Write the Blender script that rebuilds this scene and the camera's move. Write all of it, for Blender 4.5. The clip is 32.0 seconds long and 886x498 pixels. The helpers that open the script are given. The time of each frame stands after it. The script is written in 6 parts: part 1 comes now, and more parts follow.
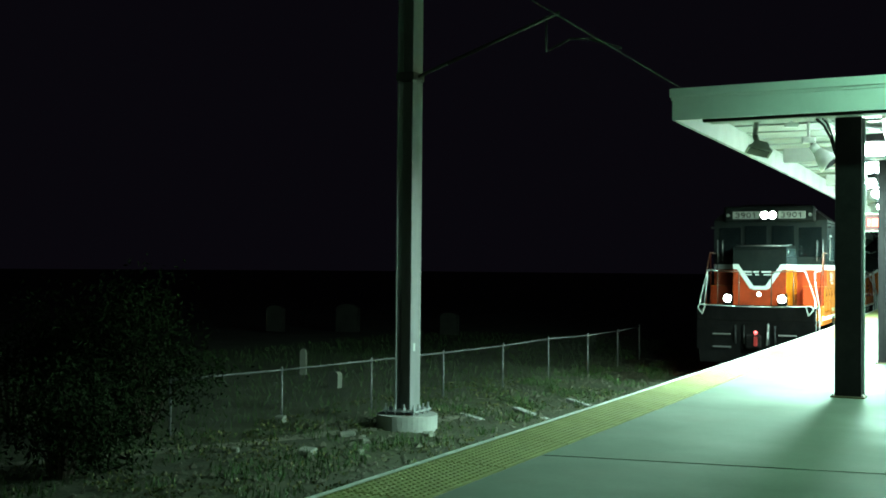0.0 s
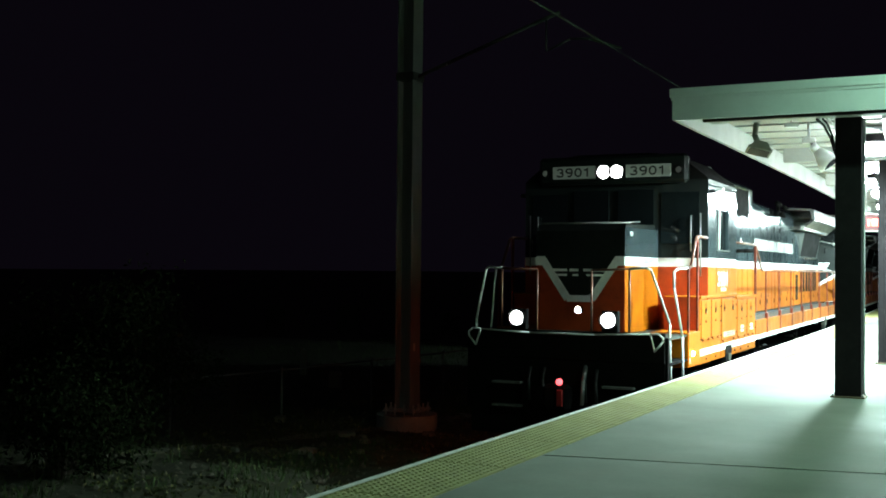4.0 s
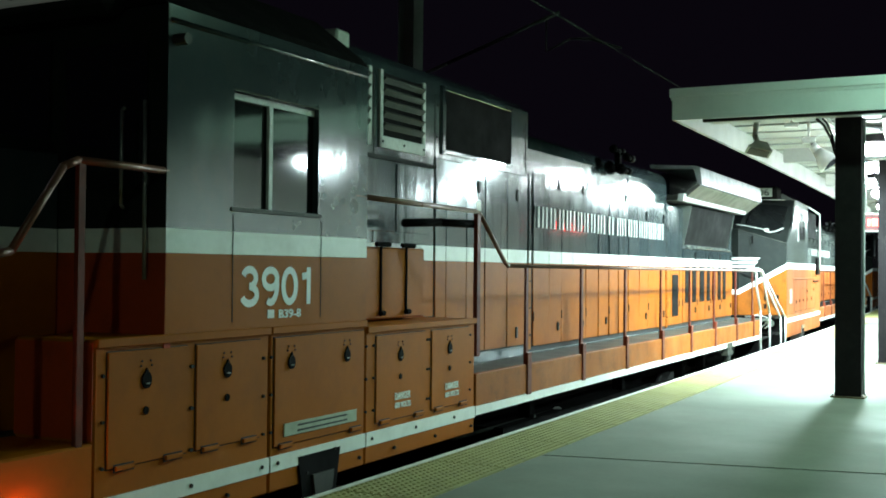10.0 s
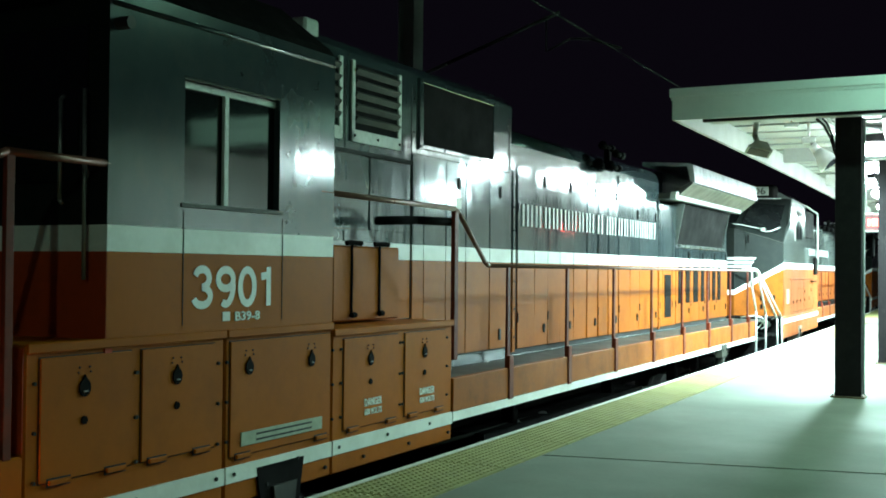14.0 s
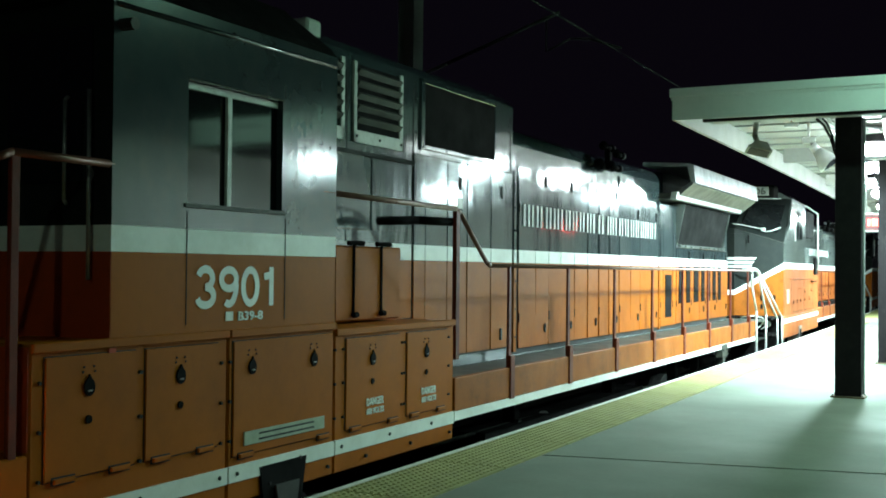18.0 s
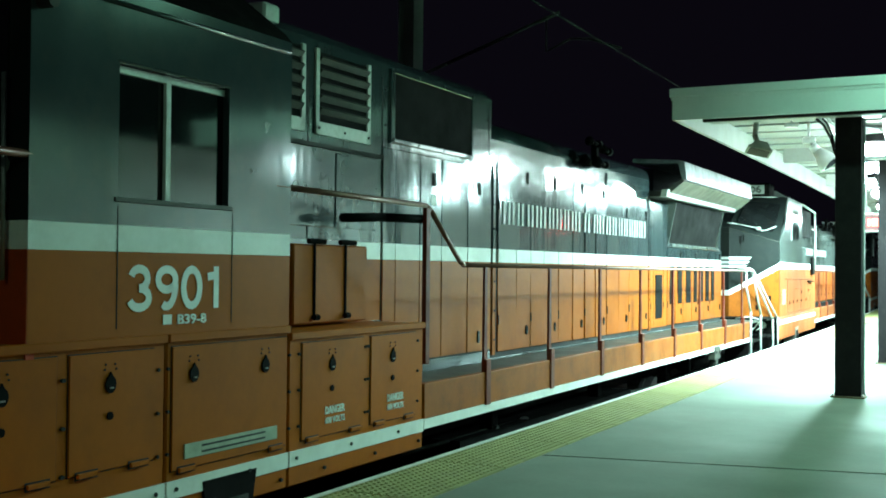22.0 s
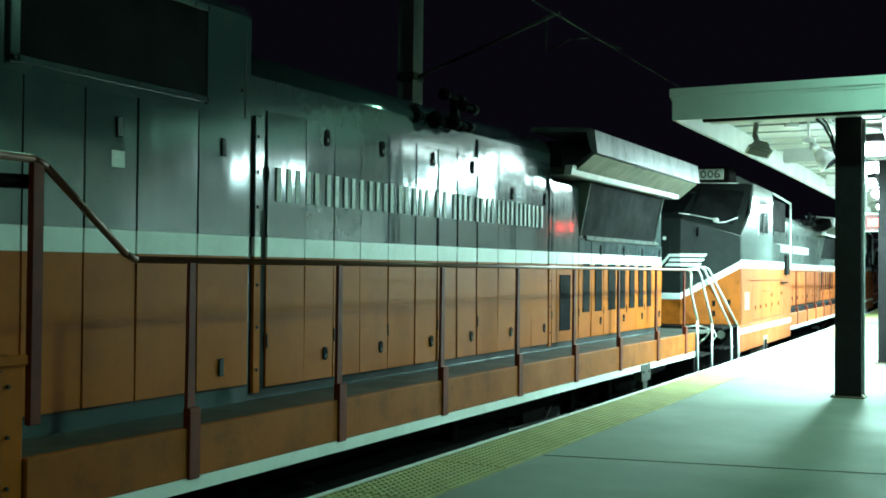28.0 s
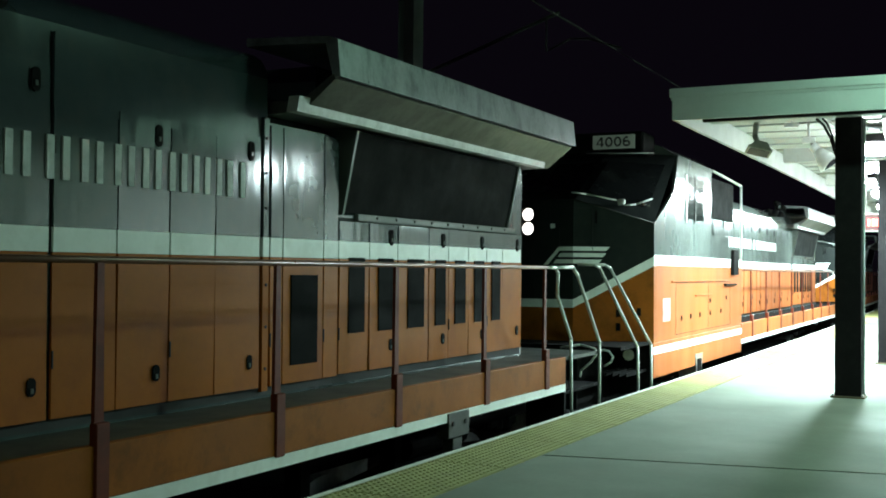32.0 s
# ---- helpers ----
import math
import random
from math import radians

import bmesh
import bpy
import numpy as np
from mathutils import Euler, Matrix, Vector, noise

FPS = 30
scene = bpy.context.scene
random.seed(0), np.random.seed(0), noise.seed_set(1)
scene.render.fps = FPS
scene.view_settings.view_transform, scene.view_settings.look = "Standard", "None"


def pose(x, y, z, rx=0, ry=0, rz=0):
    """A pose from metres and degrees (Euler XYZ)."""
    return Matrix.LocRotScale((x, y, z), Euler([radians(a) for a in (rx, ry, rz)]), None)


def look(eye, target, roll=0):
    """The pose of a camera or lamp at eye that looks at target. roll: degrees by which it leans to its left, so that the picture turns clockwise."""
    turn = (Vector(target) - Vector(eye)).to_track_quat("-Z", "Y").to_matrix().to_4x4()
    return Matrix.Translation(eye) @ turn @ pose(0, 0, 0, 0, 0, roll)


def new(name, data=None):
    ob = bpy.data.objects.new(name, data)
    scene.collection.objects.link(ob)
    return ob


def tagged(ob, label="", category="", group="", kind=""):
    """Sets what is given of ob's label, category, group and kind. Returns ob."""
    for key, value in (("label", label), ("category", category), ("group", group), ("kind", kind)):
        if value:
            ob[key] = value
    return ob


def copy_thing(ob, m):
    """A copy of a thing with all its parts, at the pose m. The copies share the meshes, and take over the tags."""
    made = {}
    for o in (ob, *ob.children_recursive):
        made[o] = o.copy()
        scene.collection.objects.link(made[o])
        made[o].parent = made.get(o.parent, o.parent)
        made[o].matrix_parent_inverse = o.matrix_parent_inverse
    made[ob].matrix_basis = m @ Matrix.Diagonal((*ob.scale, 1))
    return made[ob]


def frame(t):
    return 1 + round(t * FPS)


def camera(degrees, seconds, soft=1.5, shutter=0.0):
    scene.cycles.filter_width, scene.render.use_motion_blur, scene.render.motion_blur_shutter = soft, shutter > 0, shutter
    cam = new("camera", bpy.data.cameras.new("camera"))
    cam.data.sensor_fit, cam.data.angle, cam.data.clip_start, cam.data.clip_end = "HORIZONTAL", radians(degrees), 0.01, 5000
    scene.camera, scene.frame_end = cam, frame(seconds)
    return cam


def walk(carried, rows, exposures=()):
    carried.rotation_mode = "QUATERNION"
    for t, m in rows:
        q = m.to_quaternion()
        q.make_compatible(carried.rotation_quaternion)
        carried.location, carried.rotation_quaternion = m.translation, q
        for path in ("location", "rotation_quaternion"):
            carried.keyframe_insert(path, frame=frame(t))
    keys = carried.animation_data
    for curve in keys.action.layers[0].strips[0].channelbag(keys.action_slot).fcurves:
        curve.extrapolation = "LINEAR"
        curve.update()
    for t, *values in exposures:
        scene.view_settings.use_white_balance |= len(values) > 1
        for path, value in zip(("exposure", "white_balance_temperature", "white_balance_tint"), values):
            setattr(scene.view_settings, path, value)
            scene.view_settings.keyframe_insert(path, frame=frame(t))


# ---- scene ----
cam = camera(43.8, 32.0, soft=1.8)
EYE = (0.0, 0.0, 1.45)
VIEW = (-0.45304350, 0.89129356, 1.45 + 0.01863794)

# exposure and white balance follow the slow beat of the discharge lamps
EXPO = [(0.0, 0.39, 6300, -23), (1.0, 0.42, 6250, -7), (2.0, 0.28, 6300, 7), (3.0, 0.2, 6400, 7), (4.5, 0.22, 6400, 1),
        (6.0, 0.52, 6200, -16), (7.0, 0.51, 6100, -12), (8.0, 0.32, 6300, 0), (9.0, 0.17, 6400, 7), (10.0, 0.22, 6400, 7),
        (11.0, 0.32, 6400, -7), (12.0, 0.45, 6200, -13), (13.0, 0.45, 6050, -12), (14.0, 0.34, 6200, -1), (15.5, 0.25, 6300, 2),
        (17.0, 0.25, 6180, 3), (18.0, 0.09, 6280, 3), (19.0, 0.19, 6230, 2), (20.0, 0.31, 6100, -9), (21.0, 0.45, 5900, -16),
        (22.0, 0.44, 5950, -13), (23.0, 0.29, 6150, -3), (24.0, 0.16, 6280, 3), (25.0, 0.16, 6280, 3), (26.5, 0.24, 6250, -3),
        (28.0, 0.33, 5830, -15), (29.0, 0.27, 6050, -6), (30.0, 0.21, 6400, 6), (31.0, 0.12, 6400, 7), (32.0, 0.17, 6400, 6)]
walk(cam, [(0.0, look(EYE, VIEW, 0.5)), (32.0, look(EYE, VIEW, 0.5))], EXPO)

# ---- night sky and lamps ----
world = bpy.data.worlds.new("night_sky")
scene.world = world
world.use_nodes = True
wbg = world.node_tree.nodes["Background"]
wbg.inputs["Color"].default_value = (0.62, 0.42, 0.85, 1)
wbg.inputs["Strength"].default_value = 0.0036

RAIL_Z = -1.22          # rail top below the platform
TRACK_X = -5.73         # centre line of the near track
EDGE_X = -3.92          # platform edge
CURVE = 0.00045         # gentle left-hand curve of the line beyond y = 10


def bend(y):
    return -CURVE * max(0.0, y - 10.0) ** 2


LAMP_COL = (0.74, 1.0, 1.0)
LAMPS = [(-1.72, 16.8, 3.30, 900), (-2.20, 23.2, 3.30, 900), (-2.45, 30.0, 3.30, 800), (-2.7, 37.0, 3.30, 800),
         (1.75, 15.3, 3.30, 150), (1.6, 22.0, 3.30, 300)]
# tall platform lamp with a greener tube, beside the camera's view
YARD = (0.7, 10.4, 5.6, 500, (0.50, 1.0, 0.70))
# unseen lamp, added behind the camera to brighten the cab fronts
BACK_FILL = (1.6, -6.5, 5.6, 340, (0.70, 1.0, 0.74))


def lamp_light(x, y, z, watts):
    li = bpy.data.lights.new("canopy_light", "AREA")
    li.shape, li.size, li.size_y, li.energy, li.color = "RECTANGLE", 0.34, 0.34, watts, LAMP_COL
    ob = new("canopy_light", li)
    ob.matrix_world = pose(x, y, z)
    return ob


for lx, ly, lz, lw in LAMPS:
    lamp_light(lx, ly, lz - 0.18, lw)
for yx, yy, yz, watts, tone in (YARD, BACK_FILL):
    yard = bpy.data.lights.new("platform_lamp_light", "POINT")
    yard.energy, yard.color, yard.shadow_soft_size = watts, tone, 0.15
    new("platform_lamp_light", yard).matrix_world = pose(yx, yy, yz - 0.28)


# ---- materials ----
def material(name):
    m = bpy.data.materials.new(name)
    m.use_nodes = True
    nt = m.node_tree
    return m, nt, nt.nodes["Principled BSDF"]


def noise_node(nt, scale, detail=4.0, rough=0.6, stretch=None):
    tc = nt.nodes.new("ShaderNodeTexCoord")
    n = nt.nodes.new("ShaderNodeTexNoise")
    n.inputs["Scale"].default_value = scale
    n.inputs["Detail"].default_value = detail
    n.inputs["Roughness"].default_value = rough
    if stretch:
        mp = nt.nodes.new("ShaderNodeMapping")
        mp.inputs["Scale"].default_value = stretch
        nt.links.new(tc.outputs["Object"], mp.inputs["Vector"])
        nt.links.new(mp.outputs["Vector"], n.inputs["Vector"])
    else:
        nt.links.new(tc.outputs["Object"], n.inputs["Vector"])
    return n


def ramp(nt, src, stops):
    r = nt.nodes.new("ShaderNodeValToRGB")
    el = r.color_ramp.elements
    while len(el) < len(stops):
        el.new(0.5)
    for e, (p, c) in zip(el, stops):
        e.position = p
        e.color = c if len(c) == 4 else (*c, 1)
    nt.links.new(src, r.inputs["Fac"])
    return r


def mixc(nt, fac, a, b, mode="MIX"):
    mx = nt.nodes.new("ShaderNodeMix")
    mx.data_type, mx.blend_type = "RGBA", mode
    for sock, v in ((0, fac), (6, a), (7, b)):
        if isinstance(v, bpy.types.NodeSocket):
            nt.links.new(v, mx.inputs[sock])
        else:
            mx.inputs[sock].default_value = v if sock == 0 else (*v, 1)
    return mx.outputs[2]


def bump(nt, b, height, strength, dist):
    bp = nt.nodes.new("ShaderNodeBump")
    bp.inputs["Strength"].default_value = strength
    bp.inputs["Distance"].default_value = dist
    nt.links.new(height, bp.inputs["Height"])
    nt.links.new(bp.outputs["Normal"], b.inputs["Normal"])


def surface(name, col, rough=0.6, metal=0.0, vary=0.25, scale=1.2, fine=30.0, relief=0.15, dist=0.004, dirt=None, dirt_amount=0.5,
            streak=None, coat=0.0, wave=0.0, buckle=None):
    """A worn surface: colour varied at two scales, roughness with it, fine relief."""
    m, nt, b = material(name)
    big = noise_node(nt, scale, 5, 0.62, streak)
    small = noise_node(nt, fine, 3, 0.6)
    dark = tuple(c * (1 - vary) for c in col)
    light = tuple(min(1, c * (1 + vary * 0.6)) for c in col)
    r = ramp(nt, big.outputs["Fac"], [(0.30, dark), (0.70, light)])
    out = mixc(nt, 0.22, r.outputs["Color"], ramp(nt, small.outputs["Fac"], [(0.35, dark), (0.65, light)]).outputs["Color"])
    if dirt:
        d = noise_node(nt, scale * 2.7, 6, 0.7, streak)
        fac = ramp(nt, d.outputs["Fac"], [(0.48, (0, 0, 0)), (0.72, (dirt_amount,) * 3)])
        out = mixc(nt, fac.outputs["Color"], out, dirt)
    nt.links.new(out, b.inputs["Base Color"])
    rr = ramp(nt, big.outputs["Fac"], [(0.3, (min(1, rough * 1.2),) * 3), (0.7, (rough * 0.85,) * 3)])
    nt.links.new(rr.outputs["Color"], b.inputs["Roughness"])
    b.inputs["Metallic"].default_value = metal
    b.inputs["Coat Weight"].default_value = coat
    b.inputs["Coat Roughness"].default_value = 0.09
    if wave > 0:
        wv = noise_node(nt, 2.2, 2, 0.5, buckle)
        add = nt.nodes.new("ShaderNodeMath")
        add.operation = "MULTIPLY_ADD"
        nt.links.new(wv.outputs["Fac"], add.inputs[0])
        add.inputs[1].default_value = wave
        nt.links.new(small.outputs["Fac"], add.inputs[2])
        bump(nt, b, add.outputs[0], relief, dist)
        if coat > 0:
            nt.links.new(b.inputs["Normal"].links[0].from_socket, b.inputs["Coat Normal"])
    elif relief > 0:
        bump(nt, b, small.outputs["Fac"], relief, dist)
    return m


def glow(name, col, strength):
    m, nt, b = material(name)
    b.inputs["Base Color"].default_value = (*col, 1)
    b.inputs["Emission Color"].default_value = (*col, 1)
    b.inputs["Emission Strength"].default_value = strength
    return m


M_CONC = surface("platform_concrete", (0.158, 0.190, 0.144), 0.8, vary=0.16, scale=0.6, fine=24, relief=0.25, dirt=(0.15, 0.15, 0.115), dirt_amount=0.4)
M_TACT = surface("tactile_yellow", (0.36, 0.35, 0.13), 0.7, vary=0.18, scale=1.4, fine=40, relief=0.15, dirt=(0.18, 0.17, 0.09), dirt_amount=0.5)
M_NOSING = surface("edge_nosing", (0.76, 0.76, 0.72), 0.7, vary=0.15, scale=3, dirt=(0.3, 0.3, 0.27), dirt_amount=0.4)
M_JOINT = surface("joint_dark", (0.05, 0.05, 0.045), 0.9)
M_GREY_UP = surface("hood_grey_green_paint", (0.037, 0.052, 0.057), 0.12, vary=0.25, scale=1.1, fine=5, relief=0.05, dist=0.004,
                    dirt=(0.06, 0.062, 0.056), dirt_amount=0.4, wave=28.0, buckle=(1, 1.5, 0.3), coat=0.3)
# lighter copy of the hood grey; glare on the second cab put into colour
M_GREY_B = surface("lightened_grey_green_paint", (0.115, 0.130, 0.122), 0.16, vary=0.2, scale=1.1, fine=5, relief=0.05, dist=0.004,
                   dirt=(0.14, 0.145, 0.13), dirt_amount=0.4, wave=34.0, buckle=(1, 1, 0.45))
# much darker and less glossy than the hood grey
M_NOSE = surface("matte_dark_paint", (0.010, 0.013, 0.012), 0.55, vary=0.3, scale=1.5, fine=16, relief=0.05, dirt=(0.022, 0.022, 0.019), dirt_amount=0.5)
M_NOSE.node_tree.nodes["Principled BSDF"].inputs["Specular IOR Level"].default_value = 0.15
M_GREY_UP.node_tree.nodes["Principled BSDF"].inputs["Specular IOR Level"].default_value = 0.75
M_ORANGE = surface("faded_orange_paint", (0.385, 0.104, 0.004), 0.46, vary=0.12, scale=1.0, fine=20, relief=0.05, dist=0.004,
                   dirt=(0.25, 0.072, 0.008), dirt_amount=0.55, wave=8.0)
M_ORANGE.node_tree.nodes["Principled BSDF"].inputs["Specular IOR Level"].default_value = 0.09
M_HOOD_LOW = surface("hood_orange_paint", (0.38, 0.102, 0.004), 0.40, vary=0.14, scale=1.0, fine=20, relief=0.05, dist=0.004,
                     dirt=(0.24, 0.058, 0.007), dirt_amount=0.55, wave=8.0)
M_HOOD_LOW.node_tree.nodes["Principled BSDF"].inputs["Specular IOR Level"].default_value = 0.13
M_SILL = surface("grimy_orange_paint", (0.30, 0.084, 0.008), 0.5, vary=0.22, scale=1.6, fine=20, relief=0.05, dist=0.004, dirt=(0.12, 0.036, 0.006), dirt_amount=0.7)
M_SILL.node_tree.nodes["Principled BSDF"].inputs["Specular IOR Level"].default_value = 0.12
M_ORANGE_B = surface("chalky_orange_paint", (0.36, 0.094, 0.020), 0.5, vary=0.14, scale=1.0, fine=20, relief=0.05, dist=0.004,
                     dirt=(0.22, 0.075, 0.03), dirt_amount=0.5, streak=(1, 1, 0.3))
M_ORANGE_B.node_tree.nodes["Principled BSDF"].inputs["Specular IOR Level"].default_value = 0.18
M_DECAL = surface("faded_decal", (0.40, 0.33, 0.31), 0.5, vary=0.4, scale=6, fine=30, relief=0.02, dirt=(0.36, 0.13, 0.05), dirt_amount=0.8)
# redder than the side orange; for the forward-facing panels
M_RED = surface("front_red_paint", (0.46, 0.052, 0.010), 0.45, vary=0.2, scale=1.2, fine=20, relief=0.05, dirt=(0.16, 0.028, 0.010), dirt_amount=0.6, wave=6.0)
M_RED.node_tree.nodes["Principled BSDF"].inputs["Specular IOR Level"].default_value = 0.3
# wing lip: the lamplight it catches is put into a pale colour
M_LIP = surface("lit_lip_paint", (0.58, 0.59, 0.58), 0.3, vary=0.25, scale=3, dirt=(0.3, 0.3, 0.28), dirt_amount=0.6)
M_NAME = surface("worn_white_lettering", (0.52, 0.54, 0.52), 0.5, vary=0.3, scale=2.5, fine=18, relief=0.05, dirt=(0.12, 0.13, 0.125), dirt_amount=0.7)
M_WHITE = surface("white_stripe_paint", (0.84, 0.86, 0.83), 0.42, vary=0.12, scale=1.5, fine=16, relief=0.05, dirt=(0.56, 0.56, 0.50), dirt_amount=0.4)
M_DECK = surface("walkway_grey", (0.024, 0.028, 0.020), 0.6, vary=0.35, scale=2.2, dirt=(0.055, 0.050, 0.036))
M_BLACK = surface("underframe_black", (0.006, 0.0055, 0.0055), 0.85, vary=0.4, scale=3, dirt=(0.011, 0.009, 0.007), dirt_amount=0.5)
M_BLACK.node_tree.nodes["Principled BSDF"].inputs["Specular IOR Level"].default_value = 0.05
M_SCREEN = surface("black_screen", (0.005, 0.005, 0.005), 0.9, vary=0.2, scale=3, relief=0)
M_SCREEN.node_tree.nodes["Principled BSDF"].inputs["Specular IOR Level"].default_value = 0.1
M_SEAM = surface("seam_black", (0.01, 0.01, 0.01), 0.8)
M_RAILB = surface("brown_post_paint", (0.15, 0.024, 0.010), 0.5, vary=0.35, scale=4, dirt=(0.05, 0.018, 0.012))
M_RAILB.node_tree.nodes["Principled BSDF"].inputs["Specular IOR Level"].default_value = 0.2
M_RAILW = surface("white_handrail", (0.62, 0.64, 0.60), 0.4, vary=0.15, scale=6, dirt=(0.3, 0.28, 0.24))
M_STEEL = surface("worn_steel", (0.34, 0.34, 0.33), 0.42, metal=0.7, vary=0.3, scale=4, dirt=(0.16, 0.12, 0.09))
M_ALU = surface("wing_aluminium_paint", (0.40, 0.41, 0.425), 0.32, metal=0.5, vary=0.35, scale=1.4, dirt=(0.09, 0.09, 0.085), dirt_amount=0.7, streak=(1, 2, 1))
# wing underside: its shade is put into a darker metal than the band
M_UNDER = surface("shaded_wing_metal", (0.115, 0.112, 0.105), 0.45, metal=0.5, vary=0.4, scale=3, dirt=(0.05, 0.045, 0.04), dirt_amount=0.6)
M_POST = surface("dark_bronze_post", (0.008, 0.006, 0.007), 0.6, vary=0.3, scale=3, dirt=(0.022, 0.019, 0.018), dirt_amount=0.4)
M_POST.node_tree.nodes["Principled BSDF"].inputs["Specular IOR Level"].default_value = 0.12
M_RUSTY = surface("rusted_plate", (0.16, 0.115, 0.07), 0.8, vary=0.3, scale=5, dirt=(0.08, 0.06, 0.04))
M_FLOOD = surface("dull_flood_grey", (0.24, 0.25, 0.21), 0.5, vary=0.25, scale=6)
# one canopy paint in two tones: fascia raised, underside lowered, to match its light
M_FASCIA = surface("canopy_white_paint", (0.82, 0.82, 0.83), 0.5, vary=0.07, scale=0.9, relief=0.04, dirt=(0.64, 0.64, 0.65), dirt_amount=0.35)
M_SOFFIT = surface("canopy_darkened_paint", (0.34, 0.355, 0.33), 0.55, vary=0.14, scale=1.2, relief=0.04, dirt=(0.26, 0.25, 0.20), dirt_amount=0.45)
M_GALV = surface("galvanised_steel", (0.40, 0.41, 0.41), 0.5, metal=0.45, vary=0.2, scale=5, dirt=(0.25, 0.24, 0.22))
M_RUST = surface("pole_face", (0.22, 0.22, 0.215), 0.6, vary=0.18, scale=2.0, fine=20, dirt=(0.18, 0.17, 0.16), streak=(2, 2, 0.3))
M_CONC2 = surface("footing_concrete", (0.36, 0.36, 0.33), 0.85, vary=0.2, scale=2.5, dirt=(0.2, 0.2, 0.17))
M_GROUND = surface("cinder_ground", (0.040, 0.046, 0.016), 0.95, vary=0.5, scale=0.7, fine=9, relief=0.6, dist=0.04, dirt=(0.05, 0.06, 0.025), dirt_amount=0.8)
M_GRASS = surface("grass_blades", (0.045, 0.085, 0.014), 0.8, vary=0.4, scale=0.8)
M_STONE = surface("ballast_stone", (0.095, 0.092, 0.06), 0.9, vary=0.6, scale=9)
M_LEAF = surface("bush_leaf", (0.010, 0.018, 0.004), 0.9, vary=0.5, scale=2.5)
M_LEAF.node_tree.nodes["Principled BSDF"].inputs["Specular IOR Level"].default_value = 0.1
M_BARK = surface("bark", (0.06, 0.045, 0.03), 0.9, vary=0.4, scale=6)
# darker copy of the pale stone; the far dimness is put into colour
M_DIM_STONE = surface("far_dim_stone", (0.05, 0.052, 0.04), 0.9, vary=0.35, scale=2, dirt=(0.03, 0.032, 0.022))
M_FENCE = surface("weathered_zinc", (0.17, 0.17, 0.165), 0.6, metal=0.2, vary=0.3, scale=4, dirt=(0.09, 0.085, 0.075))
M_TOMB = surface("pale_stone", (0.20, 0.205, 0.16), 0.85, vary=0.2, scale=3, dirt=(0.18, 0.17, 0.13))
M_TIE = surface("tie_wood", (0.06, 0.05, 0.04), 0.9, vary=0.4, scale=5)
M_RAIL = surface("rail_steel", (0.16, 0.10, 0.07), 0.6, metal=0.5, vary=0.3, scale=5)
M_WIRE = surface("weathered_wire", (0.05, 0.048, 0.042), 0.6, vary=0.3, scale=5)
M_LAMP = glow("lamp_lens", (0.90, 1.0, 1.0), 110)
M_LAMP_DIM = glow("frosted_lamp_lens", (0.86, 1.0, 1.0), 45)
M_HEAD = glow("headlight_lens", (1.0, 0.95, 1.0), 30)
M_MARK = glow("amber_marker", (1.0, 0.17, 0.045), 190)
M_REDLED = glow("red_led", (1.0, 0.05, 0.04), 24)
M_NUMB = surface("number_board_white", (0.36, 0.38, 0.35), 0.6, vary=0.15, scale=5)
M_NUMB.node_tree.nodes["Principled BSDF"].inputs["Emission Color"].default_value = (0.9, 1.0, 0.85, 1)
M_NUMB.node_tree.nodes["Principled BSDF"].inputs["Emission Strength"].default_value = 0.03
M_PATH = surface("dusty_path", (0.15, 0.145, 0.10), 0.95, vary=0.35, scale=1.5, fine=14, relief=0.4, dist=0.02, dirt=(0.07, 0.072, 0.04), dirt_amount=0.7)
M_INK = surface("black_ink", (0.012, 0.012, 0.012), 0.6)
M_PLATE = surface("builder_plate", (0.36, 0.40, 0.30), 0.5, vary=0.25, scale=6)
M_COPPER = surface("rail_pipe_brown", (0.17, 0.07, 0.045), 0.32, metal=0.2, vary=0.3, scale=6)


def glass_mat():
    m, nt, b = material("dark_glass")
    b.inputs["Base Color"].default_value = (0.006, 0.008, 0.008, 1)
    b.inputs["Roughness"].default_value = 0.06
    b.inputs["Specular IOR Level"].default_value = 0.75
    n = noise_node(nt, 1.5, 2)
    bump(nt, b, n.outputs["Fac"], 0.04, 0.02)
    return m


M_GLASS = glass_mat()
# rougher than the other glass, with little specular
M_DIMGLASS = surface("dull_windscreen", (0.008, 0.009, 0.009), 0.25, vary=0.3, scale=3, relief=0.02)
M_DIMGLASS.node_tree.nodes["Principled BSDF"].inputs["Specular IOR Level"].default_value = 0.2


# ---- mesh helpers ----
def box(bm, x0, x1, y0, y1, z0, z1, bevel=0.0):
    r = bmesh.ops.create_cube(bm, size=1)
    vs = r["verts"]
    for v in vs:
        v.co = Vector(((x0 + x1) / 2 + v.co.x * (x1 - x0), (y0 + y1) / 2 + v.co.y * (y1 - y0), (z0 + z1) / 2 + v.co.z * (z1 - z0)))
    if bevel > 0:
        es = {e for v in vs for e in v.link_edges}
        bmesh.ops.bevel(bm, geom=list(es), offset=bevel, segments=1, affect="EDGES", profile=0.5)
    return vs


def cyl(bm, a, b, r, seg=10, r2=None):
    a, b = Vector(a), Vector(b)
    d = b - a
    q = d.to_track_quat("Z", "Y").to_matrix().to_4x4()
    bmesh.ops.create_cone(bm, cap_ends=True, segments=seg, radius1=r, radius2=r if r2 is None else r2, depth=d.length,
                          matrix=Matrix.Translation((a + b) / 2) @ q)


def ball(bm, c, r, seg=8):
    bmesh.ops.create_uvsphere(bm, u_segments=seg, v_segments=max(4, seg // 2), radius=r, matrix=Matrix.Translation(c))


